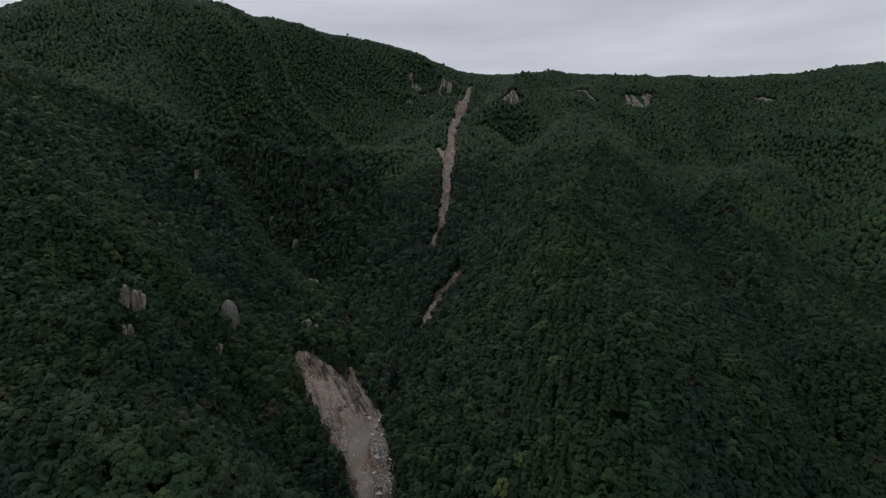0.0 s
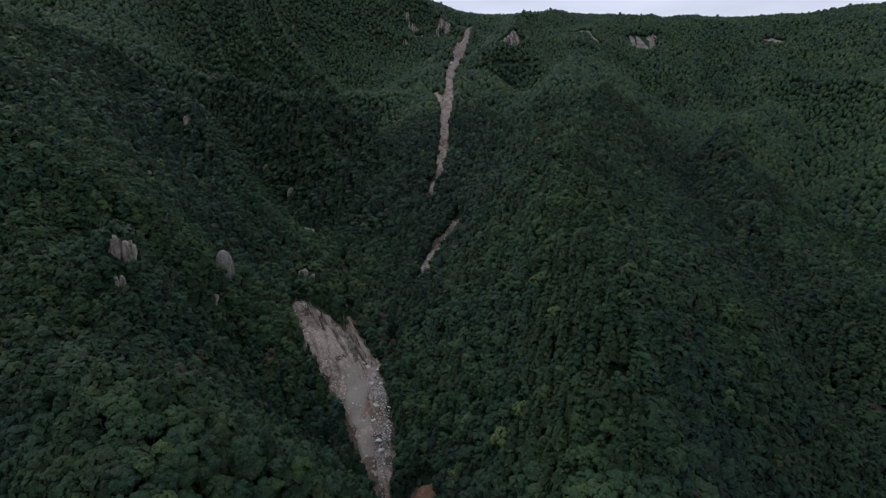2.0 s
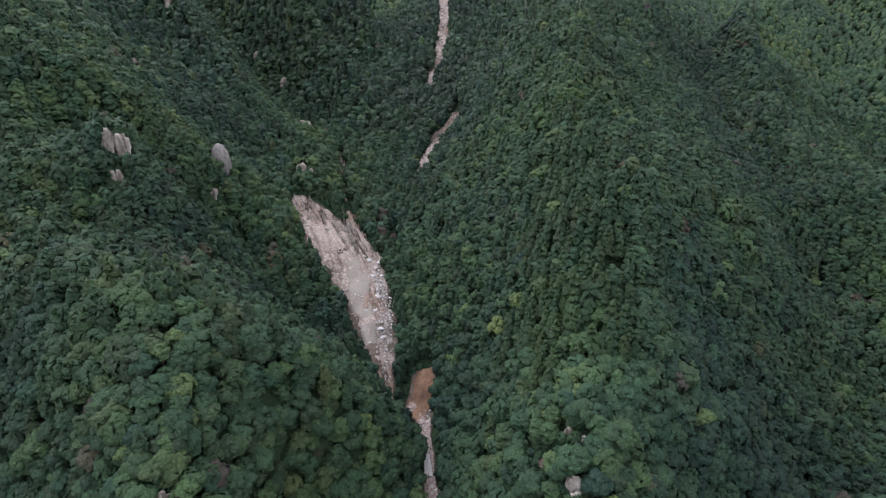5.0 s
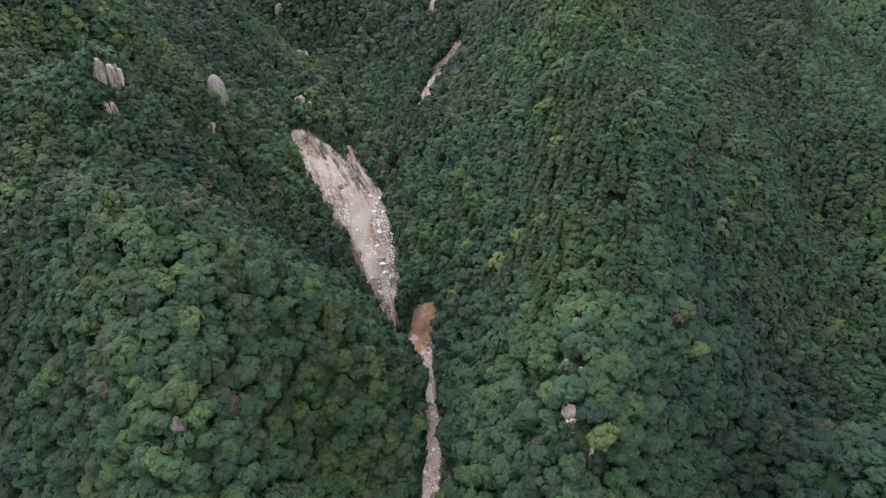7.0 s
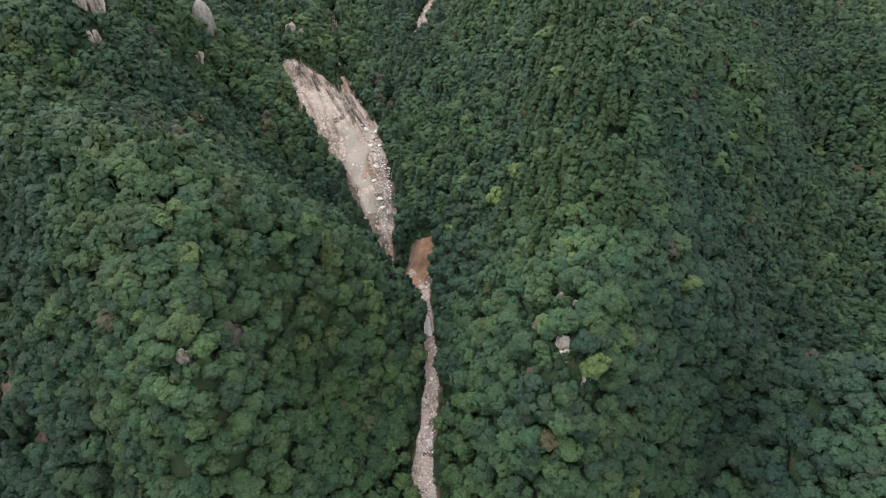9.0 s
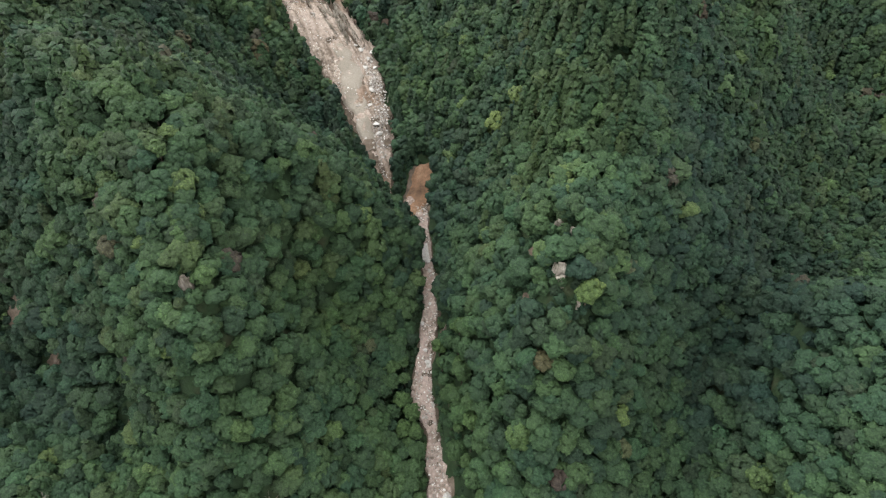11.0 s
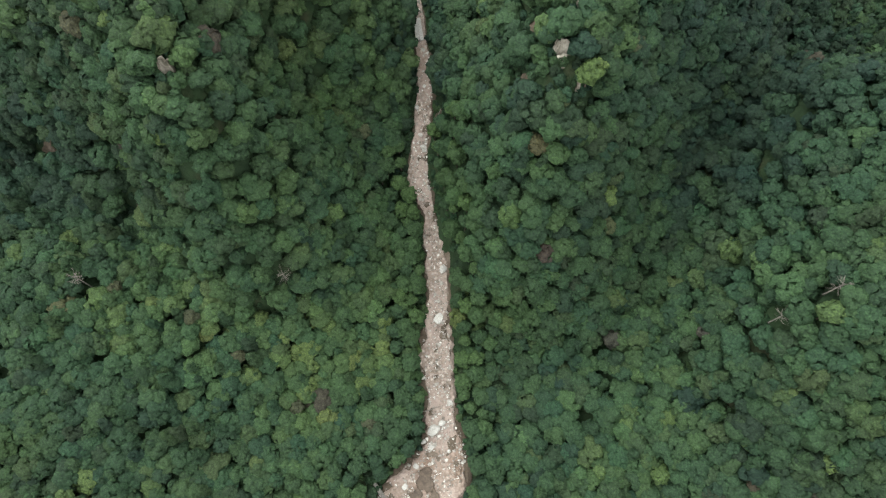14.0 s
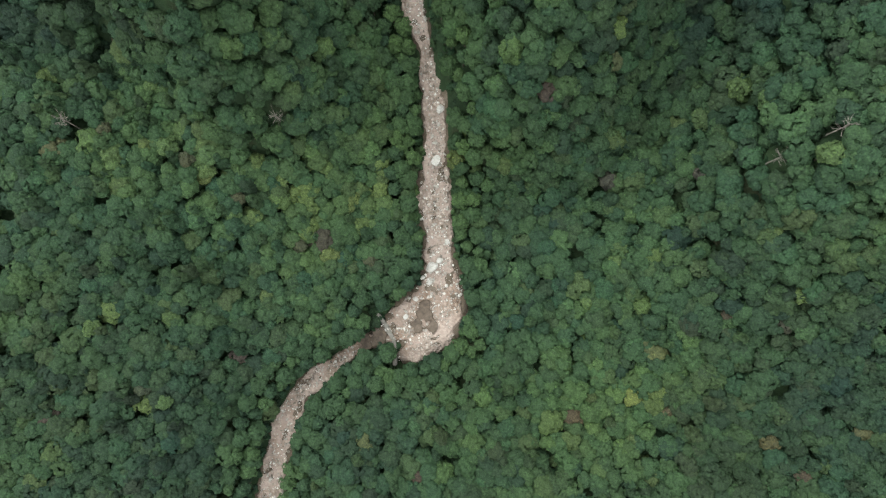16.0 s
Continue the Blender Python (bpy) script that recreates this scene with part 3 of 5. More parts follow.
GULLY_COURSE = sorted([p for p in MAIN_GULLY + GULLY_HEAD if p[1] > 5], key=lambda p: p[1])


def with_beds(reach):
    z = slopes(np.array([p[0] for p in reach], float), np.array([p[1] for p in reach], float))
    z = np.convolve(np.concatenate([z[:1], z, z[-1:]]), [0.25, 0.5, 0.25], "valid")
    return [(p[0], p[1], p[2], h) for p, h in zip(reach, z)]


BARE_REACHES = [LOWER_CHANNEL, BASIN, BASIN_SOUTH, BASIN_WEST, SLIDE, SLIDE_TAIL, SLIDE_BRANCH, CLAY_SCAR, UPPER_CHANNEL, TOP_CHANNEL, TOP_FORK, TRAIL]
BEDS = [with_beds(r) for r in (LOWER_CHANNEL, UPPER_CHANNEL)]


# ---- ground: one sheet, fine in the valley and coarse to the horizon ----
def mesh_object(name, verts, faces, mats, mat_index=None, smooth=True, parent=None, attrs=()):
    me = bpy.data.meshes.new(name)
    verts, faces = np.asarray(verts, np.float32), np.asarray(faces, np.int32)
    me.vertices.add(len(verts))
    me.vertices.foreach_set("co", verts.ravel())
    k = faces.shape[1]
    me.loops.add(faces.size)
    me.loops.foreach_set("vertex_index", faces.ravel())
    me.polygons.add(len(faces))
    me.polygons.foreach_set("loop_start", np.arange(0, faces.size, k, dtype=np.int32))
    for m in mats:
        me.materials.append(m)
    if mat_index is not None:
        me.polygons.foreach_set("material_index", np.asarray(mat_index, np.int32))
    me.polygons.foreach_set("use_smooth", np.full(len(faces), smooth))
    for key, vals in attrs:
        vals = np.asarray(vals, np.float32)
        if vals.ndim == 2:
            me.attributes.new(key, "FLOAT_VECTOR", "POINT").data.foreach_set("vector", vals.ravel())
        else:
            me.attributes.new(key, "FLOAT", "POINT").data.foreach_set("value", vals)
    me.update(calc_edges=True)
    ob = new(name, me)
    if parent is not None:
        ob.parent = parent
    return ob


def stretched(n, fine, reach):
    u = np.linspace(-1, 1, n)
    return np.sign(u) * (np.abs(u) * fine + np.abs(u) ** 6 * (reach - fine))


def build_ground():
    gx = stretched(341, 640, 4200)
    gy = stretched(341, 760, 4200) + 260
    x, y = np.meshgrid(gx, gy)
    z = height(x, y)
    for reach in BARE_REACHES:
        d, w = line_distance(x, y, reach)
        z = z - 1.3 * np.clip((w + 1.5 - d) / 1.5, 0, 1)
    for cx, cy, w in BARE_SCARPS + SOIL_PATCHES + UPPER_SCARS:
        z = z - 1.2 * np.clip((w * 0.9 - np.hypot(x - cx, y - cy)) / 1.5, 0, 1)
    n = len(gx)
    i = np.arange(n * n).reshape(n, n)
    faces = np.stack([i[:-1, :-1], i[:-1, 1:], i[1:, 1:], i[1:, :-1]], -1).reshape(-1, 4)
    ob = mesh_object("ground", np.stack([x, y, z], -1).reshape(-1, 3), faces, [UNDERGROWTH])
    return tagged(ob, "steep forested mountain ground with dark undergrowth and soil", "ground", kind="structure")


ground = build_ground()


# ---- forest ----
CLEARINGS = ([(x, y, w * 1.15) for x, y, w in BARE_SCARPS] + [(x, y, w) for x, y, w in UPPER_SCARS] + [(x, y, w * 0.8 + 0.6) for x, y, w in SOIL_PATCHES]
             + [(x - 2.0 * x / math.hypot(x, y), y - 2.0 * y / math.hypot(x, y), w * 0.8 + 1.0) for x, y, w in CRAGS] + [(x, y, 1.5) for x, y, _ in DAM] + FRONT_GAPS + [(x, y, w * 0.5 + 0.9) for x, y, w in along(CHUTE_SCAR, 5.0)])


SPECIMENS = DEAD_TREES + LIME_TREES + CREST_TREES + RUSSET_TREES + CHANNEL_TREES + MODEL_SPOTS


def open_ground(x, y, spots=CLEARINGS):
    """How far a place lies outside the bare debris, in metres."""
    out = np.full(np.shape(x), 1e9)
    for reach in BARE_REACHES:
        d, w = line_distance(x, y, reach)
        out = np.minimum(out, d - w)
    for cx, cy, w in spots:
        out = np.minimum(out, np.hypot(x - cx, y - cy) - w)
    return out


def tuft(acc, p, out, size, rng, spread=0.6, droop=0.5, sides=5, along=None, value=0.5, facing=None):
    """A rounded spray of leaves: a raised middle and a ragged rim that bends back towards the crown."""
    verts, faces, leaf, outs = acc
    t1 = np.cross(out, rng.normal(size=3) if along is None else along)
    t1 /= np.linalg.norm(t1) + 1e-9
    t2 = np.cross(out, t1)
    b, a0 = len(verts), rng.uniform(0, 6.28)
    verts.append(p + out * size * 0.22)
    facing = out if facing is None else facing
    outs.append(facing)
    # Raised middle lighter, rim below darker: shading painted into the leaf value
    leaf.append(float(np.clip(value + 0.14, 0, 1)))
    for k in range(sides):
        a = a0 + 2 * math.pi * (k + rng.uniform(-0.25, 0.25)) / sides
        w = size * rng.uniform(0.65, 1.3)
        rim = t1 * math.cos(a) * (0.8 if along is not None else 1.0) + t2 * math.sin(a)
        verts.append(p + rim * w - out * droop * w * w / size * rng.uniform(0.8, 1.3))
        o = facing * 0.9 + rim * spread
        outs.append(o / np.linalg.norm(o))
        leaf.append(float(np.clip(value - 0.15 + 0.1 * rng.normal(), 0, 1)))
    faces += [(b, b + 1 + k, b + 1 + (k + 1) % sides) for k in range(sides)]


def core_of(acc, rings, sides, top, rng):
    """The dim inner mass of a crown: rings of (radius, height) under a top."""
    verts, faces, leaf, outs = acc
    b = len(verts)
    for ring, (q, h) in enumerate(rings):
        for k in range(sides):
            a = 2 * math.pi * (k + 0.5 * ring) / sides
            w = q * rng.uniform(0.8, 1.12)
            verts.append(np.array((math.cos(a) * w, math.sin(a) * w, h)))
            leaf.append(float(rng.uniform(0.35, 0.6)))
            o = np.array((math.cos(a), math.sin(a), 0.5 + 0.4 * ring))
            outs.append(o / np.linalg.norm(o))
    verts.append(np.array((0, 0, top)))
    leaf.append(0.4)
    outs.append(np.array((0, 0, 1.0)))
    for ring in range(len(rings) - 1):
        for k in range(sides):
            a0, a1 = b + ring * sides + k, b + ring * sides + (k + 1) % sides
            faces += [(a0, a1, a1 + sides), (a0, a1 + sides, a0 + sides)]
    c = b + (len(rings) - 1) * sides
    faces += [(c + k, c + (k + 1) % sides, b + len(rings) * sides) for k in range(sides)]


def crown(tufts, lobes, size, tall, rng, sides=5):
    """A broad crown one metre in radius: leafy tufts on overlapping lobes round a dim core. Returns verts, faces, leaf values and outward directions."""
    cs, rs = [np.array((rng.uniform(-0.1, 0.1), rng.uniform(-0.1, 0.1), 0.3 * tall))], [rng.uniform(0.5, 0.62)]
    for k in range(lobes):
        a, q = 2 * math.pi * (k + rng.uniform(-0.35, 0.35)) / lobes, rng.uniform(0.40, 0.66)
        cs.append(np.array((math.cos(a) * q, math.sin(a) * q, rng.uniform(-0.35, 0.2) * tall)))
        rs.append(rng.uniform(0.34, 0.5))
    cs, rs, squash = np.array(cs), np.array(rs), np.array((1, 1, 0.9 * tall))
    acc, placed, tries = ([], [], [], []), [], 0
    while len(placed) < tufts and tries < tufts * 30:
        tries += 1
        k = rng.integers(len(cs))
        d = rng.normal(size=3)
        d /= np.linalg.norm(d)
        if d[2] < -0.15:
            continue
        p = cs[k] + d * rs[k] * squash * rng.uniform(0.92, 1.1)
        gap = np.linalg.norm((p - cs) / squash, axis=1) / rs
        gap[k] = 9
        if gap.min() < 0.82 or any(np.linalg.norm(p - q) < size * 0.72 for q in placed):
            continue
        placed.append(p)
        out = d * 0.85 + p / (squash * 1.6) + rng.normal(size=3) * 0.16 + np.array((0, 0, 0.35))
        out /= np.linalg.norm(out)
        mass = p / (squash * np.array((1, 1, 0.8))) + np.array((0, 0, 0.9))
        facing = out * 0.25 + mass / np.linalg.norm(mass) * 0.85
        # Higher tufts get a lighter leaf value, painted as lit from above
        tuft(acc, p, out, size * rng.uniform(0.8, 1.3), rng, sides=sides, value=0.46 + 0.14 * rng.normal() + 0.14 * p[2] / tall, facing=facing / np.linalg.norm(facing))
    core_of(acc, ((0.78, -0.75 * tall), (0.74, -0.1 * tall), (0.46, 0.4 * tall)), 5, 0.66 * tall, rng)
    return tuple(np.array(v) for v in acc)


def spire(tufts, size, rng, sides=5):
    """A conifer crown one metre in radius: hanging sprays of needles in loose tiers on a blunt cone."""
    acc = ([], [], [], [])
    for k in range(tufts):
        h = (k + 0.7 * rng.random()) / tufts
        a, q = k * 2.39996 + rng.uniform(-0.4, 0.4), (1 - h) ** 0.7 * rng.uniform(0.78, 1.0) + 0.03
        out = np.array((math.cos(a), math.sin(a), 0.6 + 0.9 * h))
        out /= np.linalg.norm(out)
        p = np.array((math.cos(a) * q, math.sin(a) * q, -0.9 + 2.5 * h))
        # Upper sprays painted lighter than the lower tiers, as top light would
        tuft(acc, p, out, size * rng.uniform(0.8, 1.2) * (1.1 - 0.45 * h), rng, droop=0.5, sides=sides, along=np.array((-math.sin(a), math.cos(a), 0.0)),
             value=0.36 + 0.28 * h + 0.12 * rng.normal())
    core_of(acc, ((0.8, -1.0),), 5, 1.5, rng)
    return tuple(np.array(v) for v in acc)


def far_crown(rng, tall):
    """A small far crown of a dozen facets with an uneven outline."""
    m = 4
    # Leaf values fall from top to base: top light painted in
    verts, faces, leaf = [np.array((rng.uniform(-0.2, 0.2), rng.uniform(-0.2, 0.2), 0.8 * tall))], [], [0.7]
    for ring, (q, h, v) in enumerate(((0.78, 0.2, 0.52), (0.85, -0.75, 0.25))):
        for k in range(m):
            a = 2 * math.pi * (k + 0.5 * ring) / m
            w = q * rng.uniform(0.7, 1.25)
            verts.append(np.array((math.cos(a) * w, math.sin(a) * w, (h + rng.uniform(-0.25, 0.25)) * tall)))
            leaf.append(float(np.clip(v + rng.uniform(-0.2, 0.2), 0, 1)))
    for k in range(m):
        a0, a1 = 1 + k, 1 + (k + 1) % m
        faces += [(0, a0, a1), (a0, a0 + m, a1), (a1, a0 + m, a1 + m)]
    outs = np.array(verts) * np.array((1, 1, 0.7)) + np.array((0, 0, 0.45))
    return np.array(verts), np.array(faces), np.array(leaf), outs / np.linalg.norm(outs, axis=1)[:, None]


def scatter(spacing, box, seed):
    rng = np.random.default_rng(seed)
    xs, ys = np.arange(box[0], box[1], spacing), np.arange(box[2], box[3], spacing * 0.866)
    x, y = np.meshgrid(xs, ys)
    x = x + (np.arange(len(ys)) % 2)[:, None] * spacing / 2
    x = (x + rng.uniform(-0.46, 0.46, x.shape) * spacing).ravel()
    y = (y + rng.uniform(-0.46, 0.46, y.shape) * spacing).ravel()
    return x, y


def plant(name, kinds, pos, rad, tall, tint, mat, label, seed):
    """One sheet of canopy: each tree is one of the crowns, turned and sized."""
    rng = np.random.default_rng(seed)
    n = len(rad)
    which = rng.integers(len(kinds), size=n)
    turn = rng.uniform(0, 2 * math.pi, n)
    V, F, T, L, N, H = [], [], [], [], [], []
    hue = np.clip(0.5 + 0.2 * rng.normal(size=n) + 0.16 * wave_noise(pos[:, 0], pos[:, 1], 38, 27), 0, 1)
    base = 0
    for k, (v, f, lf, out) in enumerate(kinds):
        s = np.nonzero(which == k)[0]
        if not len(s):
            continue
        c, sn = np.cos(turn[s])[:, None], np.sin(turn[s])[:, None]
        px = (v[None, :, 0] * c - v[None, :, 1] * sn) * rad[s, None] + pos[s, 0, None]
        py = (v[None, :, 0] * sn + v[None, :, 1] * c) * rad[s, None] + pos[s, 1, None]
        pz = v[None, :, 2] * (rad * tall)[s, None] + pos[s, 2, None]
        V.append(np.stack([px, py, pz], -1).reshape(-1, 3))
        F.append((f[None] + (np.arange(len(s)) * len(v))[:, None, None]).reshape(-1, 3) + base)
        T.append(np.repeat(tint[s], len(v)))
        H.append(np.repeat(hue[s], len(v)))
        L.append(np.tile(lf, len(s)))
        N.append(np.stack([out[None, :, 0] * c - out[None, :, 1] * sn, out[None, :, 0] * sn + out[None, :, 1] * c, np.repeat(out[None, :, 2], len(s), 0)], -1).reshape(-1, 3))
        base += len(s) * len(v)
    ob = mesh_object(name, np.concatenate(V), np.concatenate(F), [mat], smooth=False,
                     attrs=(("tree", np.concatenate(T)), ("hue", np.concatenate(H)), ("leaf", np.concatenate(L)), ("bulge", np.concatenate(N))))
    return tagged(ob, label, "forest", kind="stuff")


gen = np.random.default_rng(11)
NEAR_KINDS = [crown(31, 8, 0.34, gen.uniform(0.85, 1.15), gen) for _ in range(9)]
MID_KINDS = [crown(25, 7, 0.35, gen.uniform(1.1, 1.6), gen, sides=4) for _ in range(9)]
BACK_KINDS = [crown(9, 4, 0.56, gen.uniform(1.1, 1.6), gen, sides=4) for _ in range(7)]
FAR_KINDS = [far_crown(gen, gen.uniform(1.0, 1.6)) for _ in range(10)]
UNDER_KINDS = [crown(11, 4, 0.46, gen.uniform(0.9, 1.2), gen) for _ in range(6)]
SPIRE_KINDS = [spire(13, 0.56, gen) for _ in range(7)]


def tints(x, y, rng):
    """Each tree's own hue; some stands are lighter, slope light and shade are tinted in, and a few trees yellow or
    brown.
    """
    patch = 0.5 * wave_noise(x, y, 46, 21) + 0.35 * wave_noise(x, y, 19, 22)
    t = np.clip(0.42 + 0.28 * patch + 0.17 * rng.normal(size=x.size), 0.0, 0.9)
    # Paler stands, with slope brightness painted into the tint as well
    for cx, cy, w in PALE_LIT_STANDS:
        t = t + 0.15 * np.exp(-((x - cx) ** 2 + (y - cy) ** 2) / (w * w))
    # Darker stands, with flank and gully shade painted into the tint
    for cx, cy, w in DARK_SHADED_STANDS:
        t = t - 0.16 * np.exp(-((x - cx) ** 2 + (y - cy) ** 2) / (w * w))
    # Relief painted into the tint: spur lines lit, their flanks and the gullies shaded
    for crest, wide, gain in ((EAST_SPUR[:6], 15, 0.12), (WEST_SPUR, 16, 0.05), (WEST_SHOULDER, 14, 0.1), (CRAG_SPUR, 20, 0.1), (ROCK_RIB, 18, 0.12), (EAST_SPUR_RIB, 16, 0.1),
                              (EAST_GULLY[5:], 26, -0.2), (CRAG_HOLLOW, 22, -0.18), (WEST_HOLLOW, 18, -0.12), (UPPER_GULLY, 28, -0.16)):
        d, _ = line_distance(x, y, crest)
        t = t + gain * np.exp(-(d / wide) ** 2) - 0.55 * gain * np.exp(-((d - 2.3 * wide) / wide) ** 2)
    t = np.clip(t, 0.0, 0.92)
    odd = rng.random(x.size)
    t = np.where(odd > 0.996, rng.uniform(0.9, 0.95, x.size), t)
    return np.where(odd < 0.008, rng.uniform(0.965, 1.0, x.size), t)


def stand(name, spacing, box, inside, kinds, rmin, rmax, label, seed, lift=1.0):
    rng = np.random.default_rng(seed)
    x, y = scatter(spacing, box, seed)
    ok = inside(x, y)
    x, y = x[ok], y[ok]
    z0 = height(x, y)
    steep = np.hypot(height(x + 2, y) - z0, height(x, y + 2) - z0) / 2
    ok = rng.random(x.size) < 0.74 * np.sqrt(1 + steep ** 2)
    x, y = x[ok], y[ok]
    rad = rmin + (rmax - rmin) * rng.beta(1.6, 2.6, x.size)
    ok = open_ground(x, y) > rad * 0.42
    ok &= ~((np.hypot(x, y) < 600) & np.any([np.hypot(x - p[0], y - p[1]) < 2.4 for p in SPECIMENS], axis=0))
    x, y, rad = x[ok], y[ok], rad[ok]
    dc, _ = line_distance(x, y, EAST_SPUR)
    pointed = (rng.random(x.size) < np.where((dc < 26) & (y > 110) & (y < 330), 0.36, np.where(np.hypot(x, y) > 130, 0.3, 0.1))) & (np.hypot(x, y) < 560)
    planted = (dc + 3.5 * wave_noise(x, y, 9, 31) < 17 - 0.12 * np.abs(y - 150)) & (y > 112) & (y < 210)
    pointed |= planted & (rng.random(x.size) < 0.8)
    z = height(x, y) + rng.uniform(3.8, 5.3, x.size) * lift
    pos = np.stack([x, y, z], -1)
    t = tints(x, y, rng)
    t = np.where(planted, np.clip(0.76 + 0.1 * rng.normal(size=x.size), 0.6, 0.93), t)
    # Trees past 560 m tinted paler: distance haze put into their colour
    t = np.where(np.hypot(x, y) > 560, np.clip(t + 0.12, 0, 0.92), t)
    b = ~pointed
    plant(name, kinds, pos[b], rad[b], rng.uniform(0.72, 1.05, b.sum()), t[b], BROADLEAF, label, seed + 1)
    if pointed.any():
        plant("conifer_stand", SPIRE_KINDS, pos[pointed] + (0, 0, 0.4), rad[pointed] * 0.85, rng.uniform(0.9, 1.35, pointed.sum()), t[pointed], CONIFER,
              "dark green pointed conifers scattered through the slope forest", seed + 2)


def fan(x, y):
    return (y > -60) & (np.abs(x) < 60 + np.maximum(y, 0) * 1.15)


stand("near_forest", 3.1, (-190, 190, -160, 160), lambda x, y: np.hypot(x, y + 5) < 155, NEAR_KINDS, 2.5, 5.0,
      "dense green broadleaf canopy of many rounded crowns", 100)
stand("slope_forest", 3.3, (-420, 420, 0, 345), lambda x, y: (np.hypot(x, y + 5) >= 155) & (np.hypot(x, y) < 340) & fan(x, y), MID_KINDS, 2.4, 4.8,
      "dense dark green broadleaf forest on steep spurs", 200)
stand("upper_forest", 4.2, (-660, 660, 0, 565), lambda x, y: (np.hypot(x, y) >= 340) & (np.hypot(x, y) < 560) & fan(x, y), BACK_KINDS, 2.9, 5.2,
      "dark green forest on the upper mountain flank", 300)
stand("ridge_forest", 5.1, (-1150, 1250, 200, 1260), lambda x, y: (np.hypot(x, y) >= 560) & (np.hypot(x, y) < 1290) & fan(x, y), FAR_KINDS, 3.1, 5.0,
      "distant bluish green forest up to the mountain ridge, paled as by haze", 400)
stand("side_forest", 9.5, (-620, 620, -520, 520), lambda x, y: (np.hypot(x, y) < 600) & (np.hypot(x, y + 5) >= 155) & ~fan(x, y), FAR_KINDS, 5.0, 7.4,
      "dense green forest on the surrounding valley slopes", 500)


stand("understorey", 5.2, (-340, 340, -160, 345), lambda x, y: (np.hypot(x, y) < 290) & ((np.hypot(x, y + 5) < 155) | fan(x, y)), UNDER_KINDS, 2.0, 3.2,
      "lower green trees filling the gaps of the slope forest", 600, lift=0.5)


def shrubs():
    """Low growth on the open margins of the bare ground."""
    rng = np.random.default_rng(800)
    x, y = scatter(1.9, (-150, 160, -75, 335), 801)
    o = open_ground(x, y, [(cx, cy, w) for cx, cy, w in UPPER_SCARS] + [(cx, cy, w * 0.6) for cx, cy, w in SOIL_PATCHES])
    by_rock = np.min([np.hypot(x - cx, y - cy) - w for cx, cy, w in CRAGS], axis=0)
    ok = (o > 0.5) & ((o < 6.0) | (by_rock < 4)) & (by_rock > -0.6) & (rng.random(x.size) < 0.85)
    x, y = x[ok], y[ok]
    rad = rng.uniform(0.9, 1.7, x.size)
    pos = np.stack([x, y, height(x, y) + rad * 0.45], -1)
    plant("shrub_margin", BACK_KINDS, pos, rad, rng.uniform(0.7, 1.0, x.size), np.clip(tints(x, y, rng) - 0.05, 0, 0.9), BROADLEAF,
          "low green shrubs and saplings along the bare debris", 802)


shrubs()


# ---- landslide debris, scars and stones ----
def ribbon(name, reach, mat, label, step=1.4, across=11, extra=0.0, lift=0.3, rough=0.35, seed=1, edge=1.2, torn=1.0):
    """A sheet of debris along a line, with an uneven edge that dips into the ground."""
    pts = np.array(along(reach, step))
    tang = np.gradient(pts[:, :2], axis=0)
    tang /= np.linalg.norm(tang, axis=1)[:, None] + 1e-9
    for _ in range(3):
        tang[1:-1] = (tang[:-2] + tang[1:-1] + tang[2:]) / 3
    side = np.stack([-tang[:, 1], tang[:, 0]], -1)
    side /= np.linalg.norm(side, axis=1)[:, None] + 1e-9
    u = np.linspace(-1, 1, across)
    big, fine = max(5.0, 1.3 * reach[len(reach) // 2][2]), 1.9
    wob_l = 1 + torn * 0.3 * wave_noise(pts[:, 0] + 91, pts[:, 1], big, seed) + torn * 0.2 * wave_noise(pts[:, 0], pts[:, 1], fine, seed + 5)
    wob_r = 1 + torn * 0.3 * wave_noise(pts[:, 0] - 55, pts[:, 1], big, seed + 1) + torn * 0.2 * wave_noise(pts[:, 0], pts[:, 1], fine, seed + 6)
    w = (pts[:, 2] + extra)[:, None] * np.where(u[None] < 0, wob_l[:, None], wob_r[:, None])
    x = pts[:, 0, None] + side[:, 0, None] * u[None] * w
    y = pts[:, 1, None] + side[:, 1, None] * u[None] * w
    z = height(x, y) + lift + rough * (wave_noise(x, y, 2.3, seed + 2) + 0.5 * wave_noise(x, y, 0.9, seed + 3))
    z[:, 0] -= edge
    z[:, -1] -= edge
    z[0] -= edge
    z[-1] -= edge
    n = len(pts)
    i = np.arange(n * across).reshape(n, across)
    faces = np.stack([i[:-1, :-1], i[1:, :-1], i[1:, 1:], i[:-1, 1:]], -1).reshape(-1, 4)[:, ::-1]
    ob = mesh_object(name, np.stack([x, y, z], -1).reshape(-1, 3), faces, [mat])
    return tagged(ob, label, "debris", kind="structure")


ribbon("debris_bed", LOWER_CHANNEL, DEBRIS, "pale granite debris filling the stream channel", across=15, seed=31)
ribbon("soil_bank", LOWER_CHANNEL, BANK, "torn brown soil bank beside the channel", across=9, extra=0.8, lift=0.02, seed=33)
ribbon("landslide_scar", SLIDE, SLIDE_DEBRIS, "broad pale landslide of broken granite and sand", step=1.6, across=25, seed=41, rough=0.55)
ribbon("soil_bank", SLIDE, BANK, "brown soil torn open along the landslide", step=2, across=9, extra=1.6, lift=0.02, seed=43)
ribbon("debris_bed", BASIN, DEBRIS, "pale granite debris spread behind the check dam", across=13, lift=0.36, seed=36)
